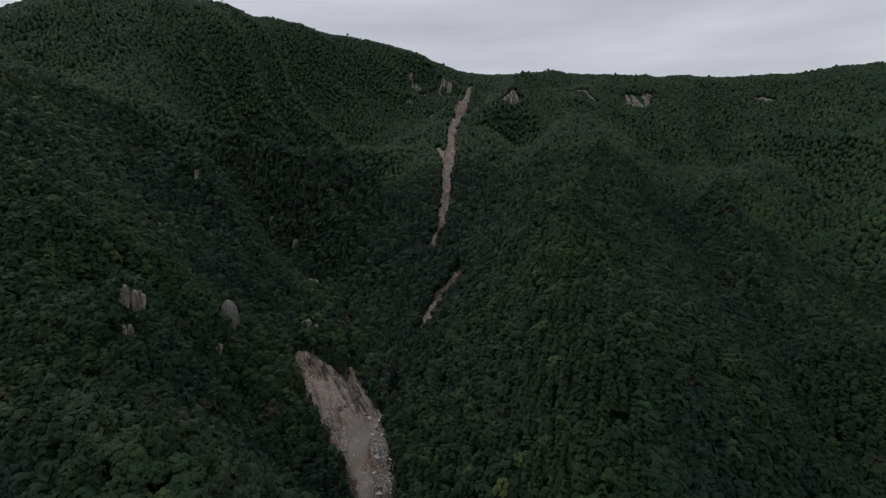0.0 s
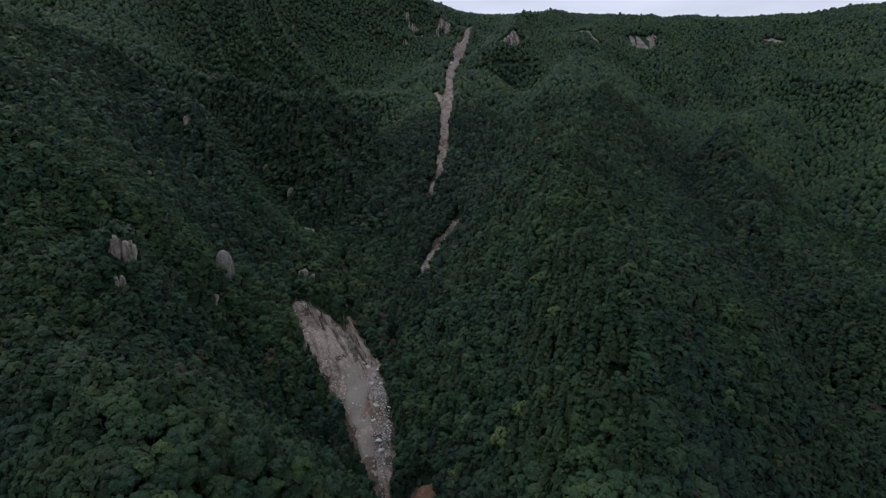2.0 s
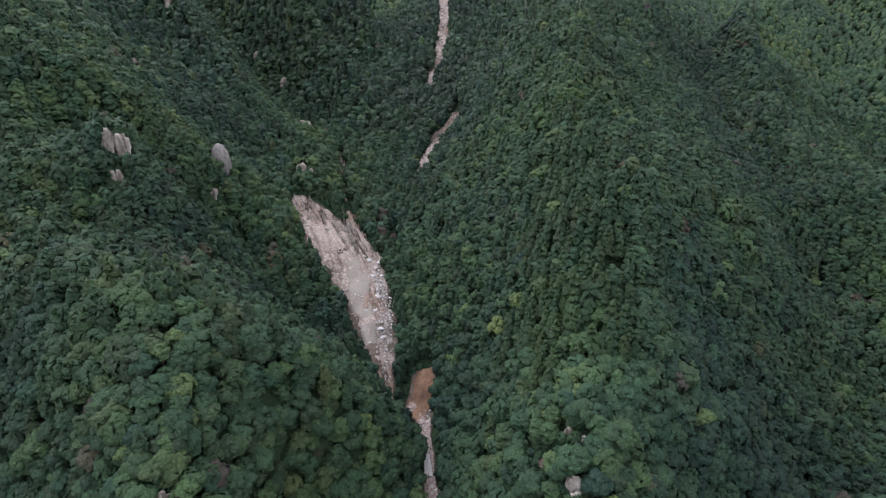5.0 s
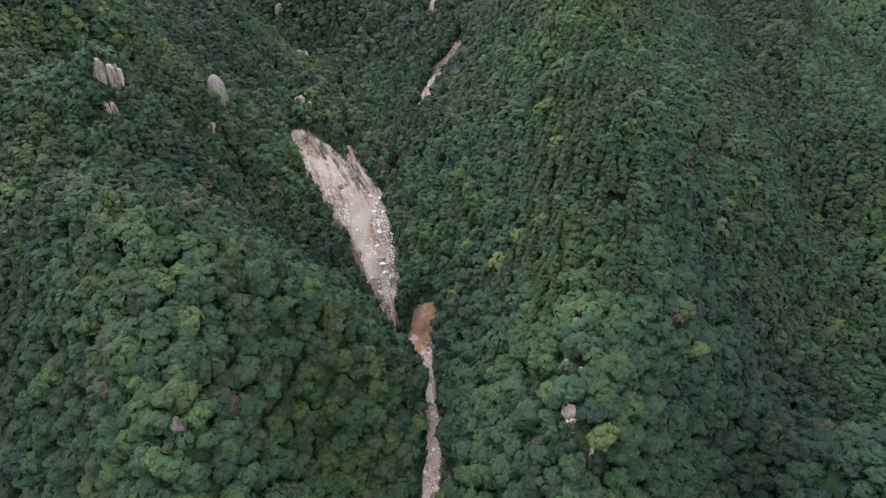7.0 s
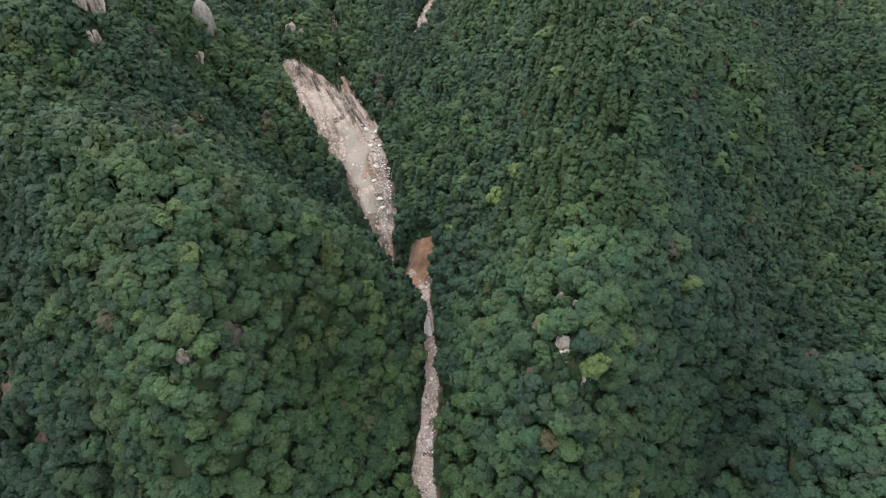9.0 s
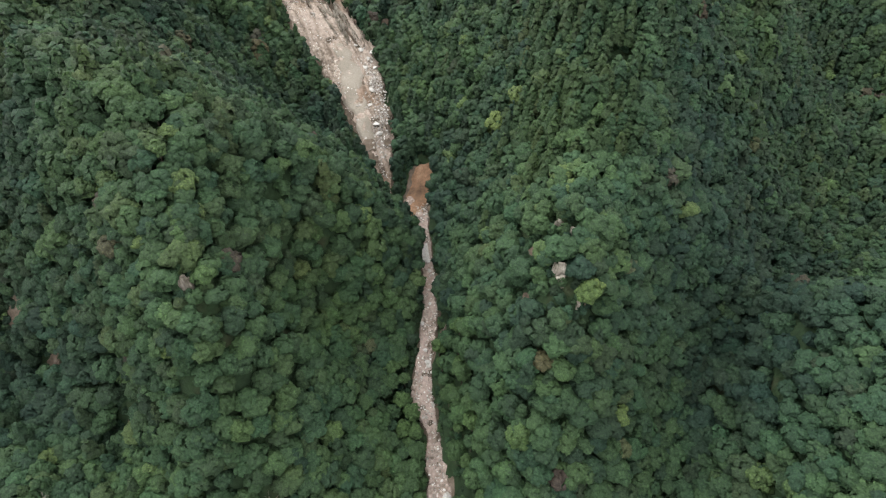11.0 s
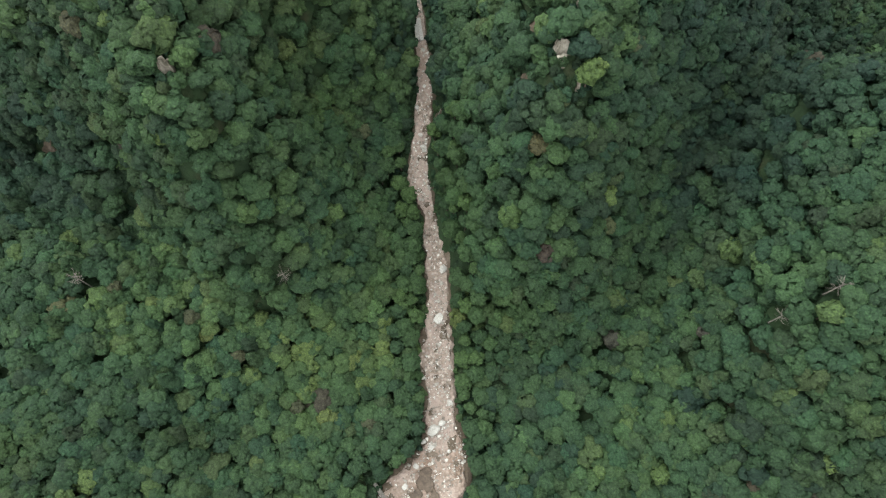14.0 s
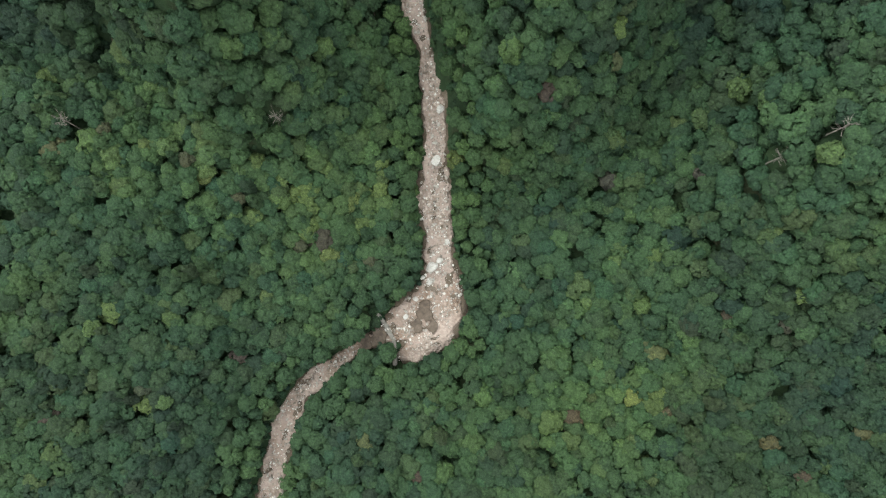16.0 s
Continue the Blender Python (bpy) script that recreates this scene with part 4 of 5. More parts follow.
ribbon("soil_bank", BASIN, BANK, "dark brown soil round the debris basin", across=9, extra=1.3, lift=0.05, seed=38, torn=1.3)
ribbon("debris_bed", BASIN_WEST, DEBRIS, "pale granite debris heaped against the dam", across=11, lift=0.4, seed=37)
ribbon("debris_bed", BASIN_SOUTH, DEBRIS, "pale sandy debris along the basin's lower edge", across=9, lift=0.38, seed=40, torn=1.4)
ribbon("sand_tongue", SAND_TONGUE, SAND, "smooth tongue of pale sand down the landslide", across=13, lift=0.6, rough=0.22, seed=39, torn=1.7)
ribbon("debris_bed", SLIDE_BRANCH, SLIDE_DEBRIS, "stony branch of the landslide under a wooded rib", step=1.2, across=9, seed=48, torn=1.5)
ribbon("slide_tail", SLIDE_TAIL, DEBRIS, "thin trail of pale stones below the landslide", step=0.8, across=7, torn=1.6, seed=45)
ribbon("clay_scar", CLAY_SCAR, CLAY, "bare orange clay slip on the stream bank", step=0.9, across=15, extra=0.6, lift=0.45, seed=46, torn=1.3)
ribbon("soil_bank", CLAY_SCAR, BANK, "dark brown soil round the clay slip", step=0.9, across=11, extra=1.9, lift=0.05, seed=47, torn=1.4)
ribbon("debris_bed", UPPER_CHANNEL, SLIDE_DEBRIS, "pale rubble in the upper gully", across=9, extra=0.9, seed=51, torn=1.4)
ribbon("soil_bank", UPPER_CHANNEL, BANK, "brown soil bank in the upper gully", across=9, extra=3.6, torn=1.4, lift=0.02, seed=52)
ribbon("debris_bed", TOP_CHANNEL, SLIDE_DEBRIS, "long pale debris track high in the gully", step=2.5, across=11, extra=1.2, seed=53, torn=1.5)
ribbon("soil_bank", TOP_CHANNEL, BANK, "brown soil beside the high debris track", step=3, across=9, extra=6.0, lift=0.02, seed=54, torn=1.6)
ribbon("debris_bed", TOP_FORK, SLIDE_DEBRIS, "pale fork of the high debris track", step=2.5, across=9, extra=1.0, seed=55, torn=1.5)
ribbon("soil_bank", TRAIL, BANK, "strip of brown soil between the gullies", across=7, seed=56)


def patch(name, x, y, w, mat, label, seed, lift=0.35):
    """A bare patch on a slope, roughly round with a torn outline."""
    rings, spokes = 7, 22
    verts, faces = [], []
    a = np.linspace(0, 2 * math.pi, spokes, endpoint=False)
    out = 1 + 0.35 * wave_noise(np.cos(a) * 3 + seed * 7.3, np.sin(a) * 3, 1.3, seed) + 0.2 * wave_noise(np.cos(a) * 9 + seed, np.sin(a) * 9, 1.1, seed + 1)
    px = [np.array([x])] + [x + np.cos(a) * w * out * (k / rings) * 0.9 for k in range(1, rings + 1)]
    py = [np.array([y])] + [y + np.sin(a) * w * out * (k / rings) * 1.25 for k in range(1, rings + 1)]
    px, py = np.concatenate(px), np.concatenate(py)
    pz = height(px, py) + lift + 0.04 * w * wave_noise(px, py, max(1.0, w * 0.25), seed + 3)
    pz[-spokes:] -= 1.4
    for k in range(spokes):
        faces.append((0, 1 + k, 1 + (k + 1) % spokes, 1 + (k + 1) % spokes))
        for r in range(rings - 1):
            b = 1 + r * spokes
            faces.append((b + k, b + spokes + k, b + spokes + (k + 1) % spokes, b + (k + 1) % spokes))
    me = bpy.data.meshes.new(name)
    me.from_pydata([tuple(v) for v in np.stack([px, py, pz], -1)], [], [f if f[2] != f[3] else f[:3] for f in faces])
    me.materials.append(mat)
    for p in me.polygons:
        p.use_smooth = True
    return tagged(new(name, me), label, "bare ground", kind="structure")


def streaked_scarp(name, x, y, w, mats, label, seed, way=(0.0, 1.0), thick=(0.12, 0.30), proud=1.3, count=0):
    """A steep bare face: ragged strips of rock and soil that run down the slope side by side, in one mesh."""
    rng = np.random.default_rng(seed)
    verts, faces, index = [], [], []
    for k in range(count or int(5 + w * 0.35)):
        ox, oy = rng.normal() * w * 0.5, rng.normal() * w * 0.45
        half, long, lean = w * rng.uniform(*thick), w * rng.uniform(0.5, 1.3), rng.normal() * 0.12
        n, b = 9, len(verts)
        for i in range(n):
            u = i / (n - 1) * 2 - 1
            taper = math.sqrt(max(0.0, 1 - u * u)) * rng.uniform(0.55, 1.2) + 0.05
            for side in (-1, 0, 1):
                p, q = ox + lean * u * long + side * half * taper + rng.normal() * half * 0.2, oy + u * long
                verts.append((x + p * way[1] + q * way[0], y - p * way[0] + q * way[1], proud * (side == 0) - 0.4 * (side != 0) + rng.uniform(-0.1, 0.15) * proud))
        for i in range(n - 1):
            q = b + 3 * i
            faces += [(q, q + 1, q + 4, q + 3), (q + 1, q + 2, q + 5, q + 4)]
        index += [int(rng.random() < 0.28)] * (2 * n - 2)
    v = np.array(verts)
    v[:, 2] += height(v[:, 0], v[:, 1])
    return tagged(mesh_object(name, v, faces, mats, index, smooth=False), label, "bare ground", kind="structure")


for k, (x, y, w) in enumerate(BARE_SCARPS):
    streaked_scarp("bare_scarp", x, y, w * 1.15, [SCARP, BANK], "pale eroded scarp streaked down the mountain flank", 60 + k)
for k, (x, y, w) in enumerate(ROCK_BAND):
    streaked_scarp("rock_band", x, y, w * 2.0, [CRAG, BANK], "dark jointed rock laid bare inside the landslide", 150 + k, (-0.42, 0.91), (0.07, 0.16), 1.5, 9)
for k, (x, y, w) in enumerate(along(CHUTE_SCAR, 7.0)):
    streaked_scarp("chute_scar", x, y, 1.2 + w * 0.7, [SLIDE_DEBRIS, BANK], "broken strip of stones and soil above the landslide", 170 + k, (-0.25, 0.97), (0.14, 0.32), 1.0, 4)
for k, (x, y, w) in enumerate(((-25.6, 173.5, 2.6), (-24.0, 168.6, 2.4), (-18.6, 183.0, 1.8), (-18.2, 189.5, 1.6), (-19.0, 176.5, 1.6))):
    patch("soil_scar", x, y, w, BANK, "reddish brown soil along the landslide's foot", 190 + k, lift=0.7)
for k, (x, y, w) in enumerate(UPPER_SCARS):
    patch("soil_scar", x, y, w * 1.2, BANK, "brown soil torn bare beside the upper gully", 130 + k, lift=0.25)
patch("debris_patch", -10.4, 153.0, 2.3, DEBRIS, "grey stones washed over the clay slip", 110, lift=0.75)
patch("debris_patch", -6.6, 146.5, 1.5, DEBRIS, "grey stones at the foot of the clay slip", 111, lift=0.75)
for k, (x, y, w) in enumerate(SOIL_PATCHES):
    patch("soil_patch", x, y, w, BANK, "small opening of reddish brown soil in the forest", 90 + k)


def stone_mesh(name, rng, cuts, flat, mat):
    """An angular block: a ball cut by random planes and roughened."""
    bm = bmesh.new()
    bmesh.ops.create_icosphere(bm, subdivisions=cuts, radius=1.0)
    planes = [(Vector(rng.normal(size=3)).normalized(), rng.uniform(0.42, 0.72)) for _ in range(9)]
    sx, sy, sz = rng.uniform(0.8, 1.3), rng.uniform(0.7, 1.0), flat * rng.uniform(0.8, 1.1)
    for v in bm.verts:
        for nrm, d in planes:
            over = v.co.dot(nrm) - d
            if over > 0:
                v.co -= nrm * over
        v.co += v.co.normalized() * 0.06 * noise.noise(v.co * 2.3 + Vector((rng.uniform(0, 9), 0, 0)))
        v.co = Vector((v.co.x * sx, v.co.y * sy, v.co.z * sz))
    me = bpy.data.meshes.new(name)
    bm.to_mesh(me)
    bm.free()
    me.materials.append(mat)
    return me


gen = np.random.default_rng(77)
BLOCKS = [stone_mesh("boulder", gen, 2, 0.75, GRANITE) for _ in range(7)]
PALE_BLOCKS = [stone_mesh("boulder", gen, 2, 0.6, PALE) for _ in range(6)]


def boulder(x, y, r, label, group, blocks=BLOCKS):
    ob = new("boulder", blocks[int(gen.integers(len(blocks)))])
    z = float(height(np.array([x]), np.array([y]))[0])
    ob.matrix_world = pose(x, y, z + 0.3 * r + 0.2, gen.uniform(-14, 14), gen.uniform(-14, 14), gen.uniform(0, 360)) @ Matrix.Scale(r, 4)
    return tagged(ob, label, "boulder", group)


for x, y, w in BIG_BOULDERS:
    boulder(x, y, w * 1.3, "large pale granite boulder resting on the debris", "large boulders", PALE_BLOCKS)


def strewn(reach, count, seed):
    """Places on a reach, more of them towards its edges and middle bars."""
    rng = np.random.default_rng(seed)
    pts = np.array(along(reach, 1.0))
    p = pts[rng.choice(len(pts), size=count, p=pts[:, 2] / pts[:, 2].sum())]
    a, q = rng.uniform(0, 2 * math.pi, count), np.sqrt(rng.random(count)) * 0.92
    return p[:, 0] + np.cos(a) * q * p[:, 2], p[:, 1] + np.sin(a) * q * p[:, 2], rng


for reach, count, seed in ((LOWER_CHANNEL, 120, 5), (SLIDE, 50, 6), (SLIDE_EAST, 90, 8), (SLIDE_TAIL, 14, 9), (UPPER_CHANNEL, 16, 7)):
    xs, ys, rng = strewn(reach, count, seed)
    for x, y in zip(xs, ys):
        boulder(x, y, 0.3 + 1.0 * rng.beta(1.2, 4.5), "grey granite boulder lying in the debris", "boulders in the debris")


def rubble(name, reach, count, small, big, label, seed):
    """Stones too many to count, strewn on a reach as one mesh."""
    xs, ys, rng = strewn(reach, count, seed)
    bm = bmesh.new()
    bmesh.ops.create_icosphere(bm, subdivisions=1, radius=1.0)
    base = np.array([v.co[:] for v in bm.verts])
    tri = np.array([[v.index for v in f.verts] for f in bm.faces])
    bm.free()
    r = small + (big - small) * rng.beta(1.1, 5.0, count)
    zs = height(xs, ys) + 0.35
    turn = rng.uniform(0, 6.28, count)
    shape = base[None] * rng.uniform(0.65, 1.25, (count, len(base), 1)) * rng.uniform(0.6, 1.2, (count, 1, 3)) * r[:, None, None]
    c, s = np.cos(turn)[:, None], np.sin(turn)[:, None]
    v = np.stack([shape[:, :, 0] * c - shape[:, :, 1] * s + xs[:, None], shape[:, :, 0] * s + shape[:, :, 1] * c + ys[:, None], shape[:, :, 2] * 0.8 + zs[:, None]], -1)
    f = (tri[None] + (np.arange(count) * len(base))[:, None, None]).reshape(-1, 3)
    ob = mesh_object(name, v.reshape(-1, 3), f, [STONES], smooth=False, attrs=(("leaf", np.repeat(rng.random(count), len(base))),))
    return tagged(ob, label, "rubble", kind="stuff")


rubble("basin_rubble", BASIN, 420, 0.1, 0.55, "loose stones in the debris basin", 19)
rubble("channel_rubble", LOWER_CHANNEL, 4200, 0.1, 0.75, "loose grey and white granite stones in the channel", 15)
rubble("slide_rubble", SLIDE, 2200, 0.12, 0.6, "loose grey and white granite stones on the landslide", 16)
rubble("slide_foot_rubble", SLIDE_EAST, 900, 0.2, 0.9, "loose pale granite blocks down one side of the landslide", 20)
rubble("gully_rubble", UPPER_CHANNEL, 350, 0.2, 0.9, "loose stones in the upper gully", 17)
rubble("track_rubble", TOP_CHANNEL, 900, 0.4, 1.8, "loose stones on the high debris track", 18)


def ground_z(x, y):
    return float(height(np.array([x]), np.array([y]))[0])


# ---- rock slab in the stream ----
def block(bm, m, size, bevel=0.12):
    made = bmesh.ops.create_cube(bm, size=1.0, matrix=m @ Matrix.Diagonal((*size, 1)))
    edges = list({e for v in made["verts"] for e in v.link_edges})
    bmesh.ops.bevel(bm, geom=edges, offset=bevel, segments=2, affect="EDGES")


def part(name, bm, mat, parent, label="", smooth=False):
    me = bpy.data.meshes.new(name)
    bm.to_mesh(me)
    bm.free()
    me.materials.append(mat)
    for p in me.polygons:
        p.use_smooth = smooth
    ob = new(name, me)
    ob.parent = parent
    return tagged(ob, label) if label else ob


def rock_slab():
    (x0, y0, w0), (x1, y1, _) = SLAB
    root = new("rock_slab")
    z0, z1 = ground_z(x0, y0), ground_z(x1, y1)
    tilt = math.degrees(math.atan2(z1 - z0, math.hypot(x1 - x0, y1 - y0)))
    turn = math.degrees(math.atan2(y1 - y0, x1 - x0)) - 90
    root.matrix_world = pose((x0 + x1) / 2, (y0 + y1) / 2, (z0 + z1) / 2 + 0.7, tilt * 1.0, 0, turn)
    for side, wide in ((-0.62, 1.05), (0.55, 1.15)):
        bm = bmesh.new()
        block(bm, pose(side, 0.2 * side, 0.1 * side, 2, 3 * side, 2 * side), (wide, 6.4 + side, 1.3), 0.16)
        bmesh.ops.subdivide_edges(bm, edges=list(bm.edges), cuts=2)
        for v in bm.verts:
            v.co += Vector((noise.noise(v.co * 0.9), noise.noise(v.co * 0.9 + Vector((7, 0, 0))), noise.noise(v.co * 1.1 + Vector((0, 9, 0))))) * 0.12
        part("slab", bm, PALE, root)
    return tagged(root, "pale split granite slab wedged in the stream bed", "rock slab")


rock_slab()


# ---- crags ----
def granite_dome(x, y, w, label, seed):
    """A bare rounded buttress, half sunk in the slope, with shallow runnels down its face."""
    rng = np.random.default_rng(seed)
    bm = bmesh.new()
    bmesh.ops.create_icosphere(bm, subdivisions=5, radius=1.0)
    off = Vector((rng.uniform(0, 50), rng.uniform(0, 50), rng.uniform(0, 50)))
    for v in bm.verts:
        p = v.co.copy()
        v.co += p * (0.07 * noise.noise(p * 1.6 + off) - 0.05 * abs(noise.noise(Vector((p.x * 7, p.y * 7, p.z * 0.8)) + off)))
        v.co.z = v.co.z if v.co.z > 0 else v.co.z * 1.4
        v.co = Vector((v.co.x * w * (1 - 0.12 * p.z), v.co.y * w * 0.9, v.co.z * w * 2.0))
    me = bpy.data.meshes.new("rock_outcrop")
    bm.to_mesh(me)
    bm.free()
    me.materials.append(DOME)
    for p in me.polygons:
        p.use_smooth = True
    ob = new("rock_outcrop", me)
    ob.location = (x, y, ground_z(x, y) + w * 0.8)
    return tagged(ob, label, "rock outcrop")


def crag(x, y, w, label, top, seed=1):
    """A rock outcrop: upright angular ribs of granite that stand shoulder to shoulder."""
    rng = np.random.default_rng(seed)
    root = new("rock_outcrop")
    root.location = (x, y, ground_z(x, y))
    for k in range(4 if w < 2 else 9):
        cx, cy = rng.uniform(-1, 1) * w * 0.75, rng.uniform(-0.4, 0.4) * w
        half, h = w * rng.uniform(0.42, 0.7), top * rng.uniform(0.5, 0.95) * (1 - 0.4 * abs(cx) / w)
        bm = bmesh.new()
        for _ in range(34):
            u = rng.random() if rng.random() < 0.7 else rng.uniform(0.86, 1.0)
            p = Vector((rng.uniform(-1, 1), rng.uniform(-0.9, 0.9), 0)) * half * (1.05 - 0.45 * u ** 3)
            bm.verts.new((cx + p.x + 0.12 * h * u * rng.normal() * 0.2, cy + p.y, -3.0 + (h + 3.0) * u))
        hull = bmesh.ops.convex_hull(bm, input=bm.verts)
        bmesh.ops.delete(bm, geom=list({g for g in hull["geom_interior"] + hull["geom_unused"] if isinstance(g, bmesh.types.BMVert)}), context="VERTS")
        part("rib", bm, CRAG, root)
    return tagged(root, label, "rock outcrop")


CRAG_LOOKS = [("jagged grey granite crag rising from the forested spur", 1.7), ("jagged grey granite crag rising from the forested spur", 1.6),
              ("smooth rounded pale granite dome on a wooded crest", 1.8), ("narrow pale rock rib below the granite dome", 2.0),
              ("broken grey rock face among trees", 1.6), ("broken grey rock face above the landslide", 1.6),
              ("broken grey rock face above the landslide", 1.5), ("small grey rock ledge between trees", 1.3),
              ("bare pinkish grey boulder outcrop in the canopy", 1.0), ("white weathered rock outcrop on the spur crest", 1.2),
              ("brownish rock ledge on the spur crest", 1.2), ("small pale rock between crest trees", 1.2), ("small pale rock between crest trees", 1.2),
              ("small pale rock between crest trees", 1.2), ("low grey ledge under the crag", 1.2), ("brownish upright rock face on a wooded rib", 1.7)] + [("pale rock showing through the trees of a wooded rib", 1.4)] * 6
for k, ((x, y, w), (label, tall)) in enumerate(zip(CRAGS, CRAG_LOOKS)):
    if k == 2:
        granite_dome(x + 1.0, y - 1.0, w * 1.2, label, 200 + k)
    else:
        crag(x, y, max(w * 1.1, 1.1), label, w * (2.2 if k < 2 else 1.35) * tall + 1.6 if w > 2 else 1.2 + w * 1.5, 200 + k)


# ---- check dam ----
def wall_run(parent, name, pts, top, thick, deep, label=""):
    """A concrete wall along a line in plan, flush on top, with a battered downstream face."""
    bm = bmesh.new()
    rows = []
    p = [np.array(q[:2], float) for q in pts]
    for i, q in enumerate(p):
        t = (p[min(i + 1, len(p) - 1)] - p[max(i - 1, 0)])
        t /= np.linalg.norm(t)
        s = np.array((-t[1], t[0]))
        rows.append([bm.verts.new((*(q + s * a), z)) for a, z in ((-thick / 2, top), (thick / 2, top), (thick / 2, top - deep), (-thick / 2 - deep * 0.22, top - deep))])
    for a, b in zip(rows, rows[1:]):
        for k in range(4):
            bm.faces.new((a[k], a[(k + 1) % 4], b[(k + 1) % 4], b[k]))
    bm.faces.new(rows[0][::-1])
    bm.faces.new(rows[-1])
    bmesh.ops.recalc_face_normals(bm, faces=bm.faces)
    bmesh.ops.bevel(bm, geom=[e for e in bm.edges if e.calc_face_angle(0) > 0.8], offset=0.06, segments=2, affect="EDGES")
    return part(name, bm, CONCRETE, parent, label)


def check_dam():
    root = new("check_dam")
    top = max(ground_z(x, y) for x, y, _ in DAM[1:4]) + 1.1
    a, b, c, d, e = [(q[0], q[1]) for q in DAM]
    wall_run(root, "wing_wall", [a, b], top + 0.5, 1.1, 5.5)
    wall_run(root, "spillway", [b, c, d], top - 0.7, 1.2, 4.5, "worn low concrete spillway between the wings")
    wall_run(root, "wing_wall", [d, ((d[0] + e[0]) / 2 + 0.2, (d[1] + e[1]) / 2), e], top + 0.5, 1.1, 5.5)
    bm = bmesh.new()
    block(bm, pose((c[0] + b[0]) / 2 - 2.3, (c[1] + b[1]) / 2 - 0.6, top - 3.6, 0, 0, math.degrees(math.atan2(c[1] - b[1], c[0] - b[0]))), (6.5, 3.2, 0.9), 0.08)
    part("apron", bm, CONCRETE, root, "stained concrete apron at the dam's foot")
    return tagged(root, "old concrete check dam half buried in debris", "dam")


check_dam()


for k, (x, y, w, label) in enumerate(MUD_SPOTS):
    patch("mud_patch", x, y, w * 1.2, MUD, label, 300 + k, lift=0.95)


# ---- trees that stand alone to the eye ----
def limb(bm, a, b, r0, r1, sides=6):
    a, b = Vector(a), Vector(b)
    q = (b - a).to_track_quat("Z", "Y").to_matrix()
    rings = []
    for p, r in ((a, r0), (b, r1)):
        rings.append([bm.verts.new(p + q @ Vector((math.cos(t) * r, math.sin(t) * r, 0))) for t in (2 * math.pi * k / sides for k in range(sides))])
    for k in range(sides):
        bm.faces.new((rings[0][k], rings[0][(k + 1) % sides], rings[1][(k + 1) % sides], rings[1][k]))


def leafy_tree(rad, tall, tint, label, seed, cards=60):
    """A single tree: tapered trunk, limbs and a crown of leaf clumps. Its foot is at the origin."""
    rng = np.random.default_rng(seed)
    root = new("tree")
    bm = bmesh.new()
    limb(bm, (0, 0, -1.2), (0.1, 0, tall * 0.35), 0.22, 0.16, 8)
    limb(bm, (0.1, 0, tall * 0.35), (0.2, 0.1, tall * 0.72), 0.16, 0.07, 8)
    part("trunk", bm, BARK, root, smooth=True)
    for k in range(5):
        a = 2 * math.pi * (k + rng.uniform(-0.3, 0.3)) / 5
        bm = bmesh.new()
        limb(bm, (0.1, 0, tall * rng.uniform(0.3, 0.5)), (math.cos(a) * rad * 0.6, math.sin(a) * rad * 0.6, tall * rng.uniform(0.6, 0.78)), 0.09, 0.03)
        part("limb", bm, BARK, root, smooth=True)
    v, f, lf, outs = crown(cards, 7, 0.25, 1.0, rng)
    v = v * np.array((rad, rad, rad * 0.95)) + np.array((0.1, 0, tall - rad * 0.75))
    ob = mesh_object("crown", v, f, [BROADLEAF], smooth=False, parent=root, attrs=(("tree", np.full(len(v), tint)), ("hue", np.full(len(v), rng.uniform(0.35, 0.65))), ("leaf", lf), ("bulge", outs)))
    return tagged(root, label, "tree")


def bare_tree(tall, spread, seed, label):
    """A dead tree: trunk and forking bare branches."""
    rng = np.random.default_rng(seed)
    root = new("dead_tree")
    bm = bmesh.new()
    limb(bm, (0, 0, -1.2), (0.15, 0.1, tall * 0.6), 0.2, 0.13, 7)
    limb(bm, (0.15, 0.1, tall * 0.6), (0.2, 0.1, tall), 0.13, 0.04, 7)
    part("trunk", bm, DEADWOOD, root, smooth=True)
    for k in range(24):
        a, h = k * 2.4 + rng.uniform(-0.4, 0.4), tall * rng.uniform(0.6, 0.95)
        q = spread * rng.uniform(0.5, 1.0)
        mid = Vector((math.cos(a) * q * 0.55, math.sin(a) * q * 0.55, h + tall * 0.06))
        tip = Vector((math.cos(a) * q, math.sin(a) * q, h + tall * rng.uniform(0.05, 0.16)))
        bm = bmesh.new()
        limb(bm, (0.15, 0.1, h), mid, 0.045, 0.035, 5)
        limb(bm, mid, tip, 0.035, 0.015, 5)
        for _ in range(4):
            limb(bm, mid.lerp(tip, rng.uniform(0, 0.8)), mid.lerp(tip, rng.uniform(0.9, 1.3)) + Vector(rng.normal(size=3)) * spread * 0.1, 0.024, 0.01, 4)
        part("branch", bm, DEADWOOD, root)
    return tagged(root, label, "tree")


for k, (x, y) in enumerate(DEAD_TREES):
    ob = bare_tree(7.8 + 0.4 * (k % 3), 2.2, 400 + k, "bare grey dead tree standing in the green canopy")
    ob.location = (x, y, ground_z(x, y))
for k, (x, y) in enumerate(LIME_TREES):
    ob = leafy_tree(2.3 + 0.25 * (k % 4), 8.6, 0.885 + 0.008 * (k % 5), "bright yellow-green broadleaf tree among darker ones", 430 + k)
    ob.location = (x, y, ground_z(x, y))
for k, (x, y) in enumerate(RUSSET_TREES):
    ob = leafy_tree(1.9 + 0.2 * (k % 3), 7.6, 0.972, "withered russet-brown broadleaf tree in the canopy", 460 + k)
    ob.location = (x, y, ground_z(x, y))

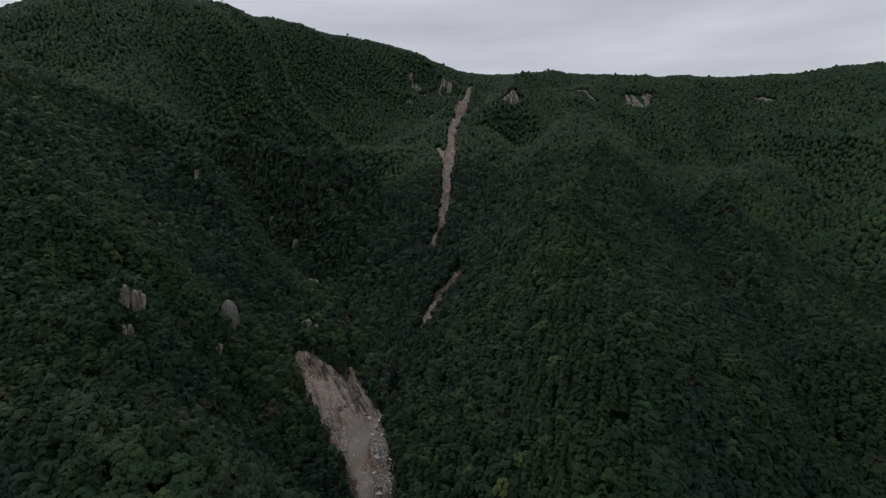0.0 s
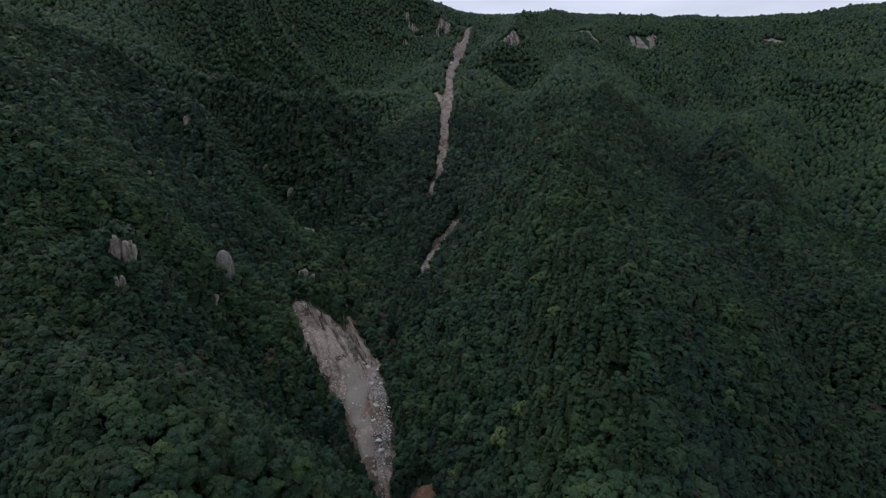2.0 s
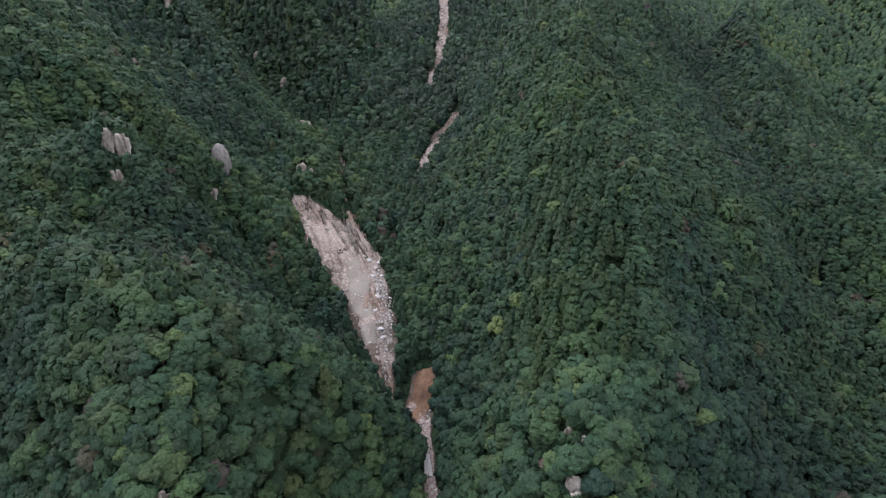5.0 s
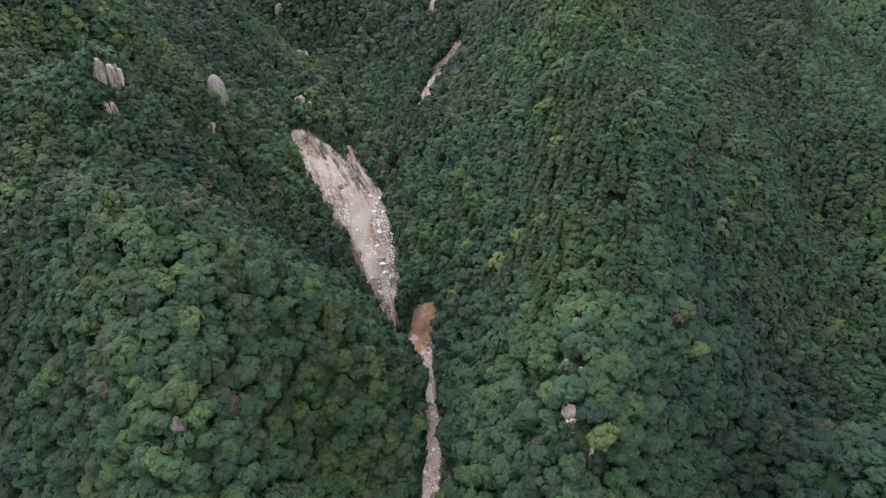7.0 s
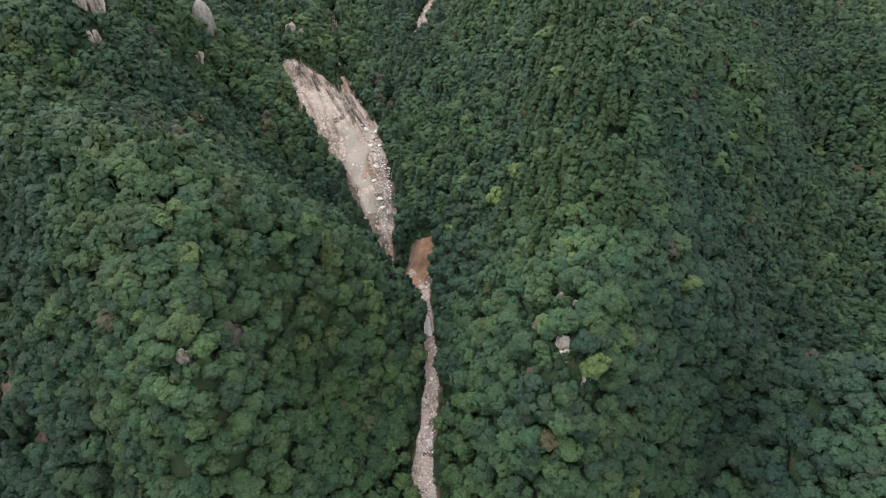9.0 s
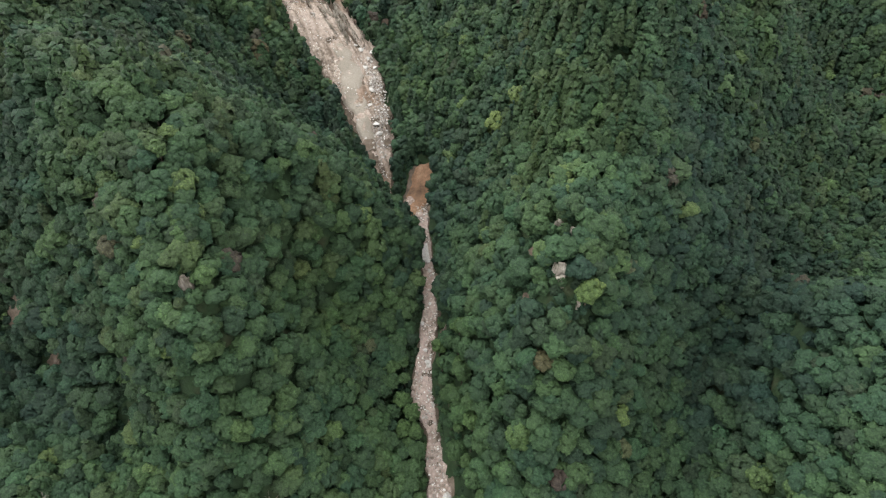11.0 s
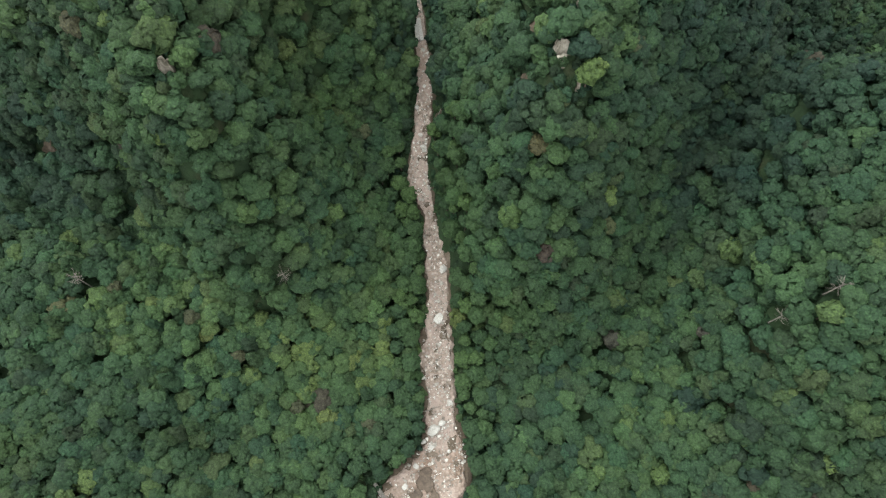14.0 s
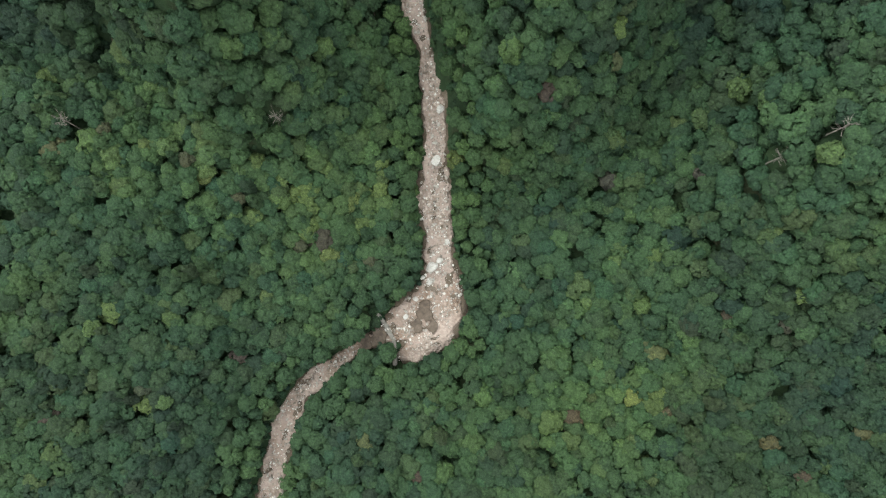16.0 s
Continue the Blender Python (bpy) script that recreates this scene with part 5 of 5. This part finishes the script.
for k, (x, y) in enumerate(CREST_TREES):
    ob = leafy_tree(2.9 + 0.2 * (k % 3), 7.4, 0.5 + 0.06 * (k % 4), "mid green broadleaf tree on the crest of a spur", 480 + k)
    ob.location = (x, y, ground_z(x, y))

# trees along the channel near the dam
rng = np.random.default_rng(500)
MODELS = [(leafy_tree(2.4, 8.2, 0.30, "dark green broadleaf tree beside the debris channel", 501), 0), (leafy_tree(2.9, 8.8, 0.45, "mid green broadleaf tree beside the debris channel", 502), 1),
          (leafy_tree(2.0, 7.4, 0.62, "fresh green broadleaf tree beside the debris channel", 503), 2), (leafy_tree(3.3, 9.2, 0.52, "large green broadleaf tree with a wide crown", 504), 3),
          (leafy_tree(2.6, 8.4, 0.74, "light green broadleaf tree beside the debris channel", 505), 4)]
for k, (x, y) in enumerate(CHANNEL_TREES):
    model = MODELS[int(rng.integers(len(MODELS)))][0]
    m = pose(x, y, ground_z(x, y), 0, 0, rng.uniform(0, 360))
    model["group"] = "trees beside the channel"
    copy_thing(model, m)
for model, k in MODELS:
    x, y = MODEL_SPOTS[k]
    model.matrix_world = pose(x, y, ground_z(x, y), 0, 0, 40 * k)


# ---- fallen logs on the debris ----
def fallen_log(x, y, long, turn, seed):
    rng = np.random.default_rng(seed)
    bm = bmesh.new()
    limb(bm, (-long / 2, 0, 0), (0, rng.uniform(-0.2, 0.2), 0.05), 0.17, 0.14, 7)
    limb(bm, (0, 0, 0.05), (long / 2, rng.uniform(-0.3, 0.3), 0.1), 0.14, 0.07, 7)
    for _ in range(3):
        s = rng.uniform(-0.3, 0.45) * long
        limb(bm, (s, 0, 0.1), (s + 0.5, rng.uniform(-0.7, 0.7), 0.5), 0.05, 0.02, 5)
    me = bpy.data.meshes.new("fallen_log")
    bm.to_mesh(me)
    bm.free()
    me.materials.append(DEADWOOD)
    ob = new("fallen_log", me)
    h = 0.5 * long
    za, zb = ground_z(x - h * math.cos(turn), y - h * math.sin(turn)), ground_z(x + h * math.cos(turn), y + h * math.sin(turn))
    ob.matrix_world = pose(x, y, (za + zb) / 2 + 0.55, 0, -math.degrees(math.atan2(zb - za, long)), math.degrees(turn))
    return tagged(ob, "stripped pale tree trunk lying on the debris", "log", "fallen logs")


rng = np.random.default_rng(600)
for x, y, turn in LOGS:
    fallen_log(x + rng.uniform(-0.8, 0.8), y + rng.uniform(-0.8, 0.8), rng.uniform(4, 8), math.radians(turn + rng.uniform(-25, 25)), int(rng.integers(9999)))


# ---- on the ridge ----
def lattice_tower(x, y, tall):
    root = new("transmission_tower")
    root.location = (x, y, ground_z(x, y) - 1)
    half = 2.6

    def at(sx, sy, h):
        w = half * (1 - 0.8 * h)
        return (sx * w, sy * w, h * tall)
    corners = ((-1, -1), (1, -1), (1, 1), (-1, 1))
    for c in corners:
        bm = bmesh.new()
        limb(bm, at(*c, 0), at(*c, 1), 0.2, 0.14, 4)
        part("leg", bm, STEEL, root)
    levels = [0, 0.2, 0.38, 0.54, 0.68, 0.8, 0.9, 1.0]
    for lo, hi in zip(levels, levels[1:]):
        bm = bmesh.new()
        for c, d in zip(corners, corners[1:] + corners[:1]):
            limb(bm, at(*c, lo), at(*d, hi), 0.07, 0.07, 4)
            limb(bm, at(*d, lo), at(*c, hi), 0.07, 0.07, 4)
            limb(bm, at(*c, hi), at(*d, hi), 0.07, 0.07, 4)
        part("bracing", bm, STEEL, root)
    for h, w in ((0.72, 4.6), (0.84, 4.0), (0.96, 3.2)):
        bm = bmesh.new()
        limb(bm, (-w, 0, h * tall), (w, 0, h * tall), 0.12, 0.12, 4)
        limb(bm, (-w, 0, h * tall), (0, 0, (h + 0.05) * tall), 0.07, 0.07, 4)
        limb(bm, (w, 0, h * tall), (0, 0, (h + 0.05) * tall), 0.07, 0.07, 4)
        part("crossarm", bm, STEEL, root)
    return tagged(root, "grey steel lattice transmission tower on the mountain ridge", "tower")


lattice_tower(*TOWER, 31.0)
for k, (x, y, tall) in enumerate(RIDGE_TREES):
    ob = leafy_tree(3.2, tall, 0.2, "dark tree standing taller than the ridge canopy", 700 + k, cards=24)
    ob.location = (x, y, ground_z(x, y))
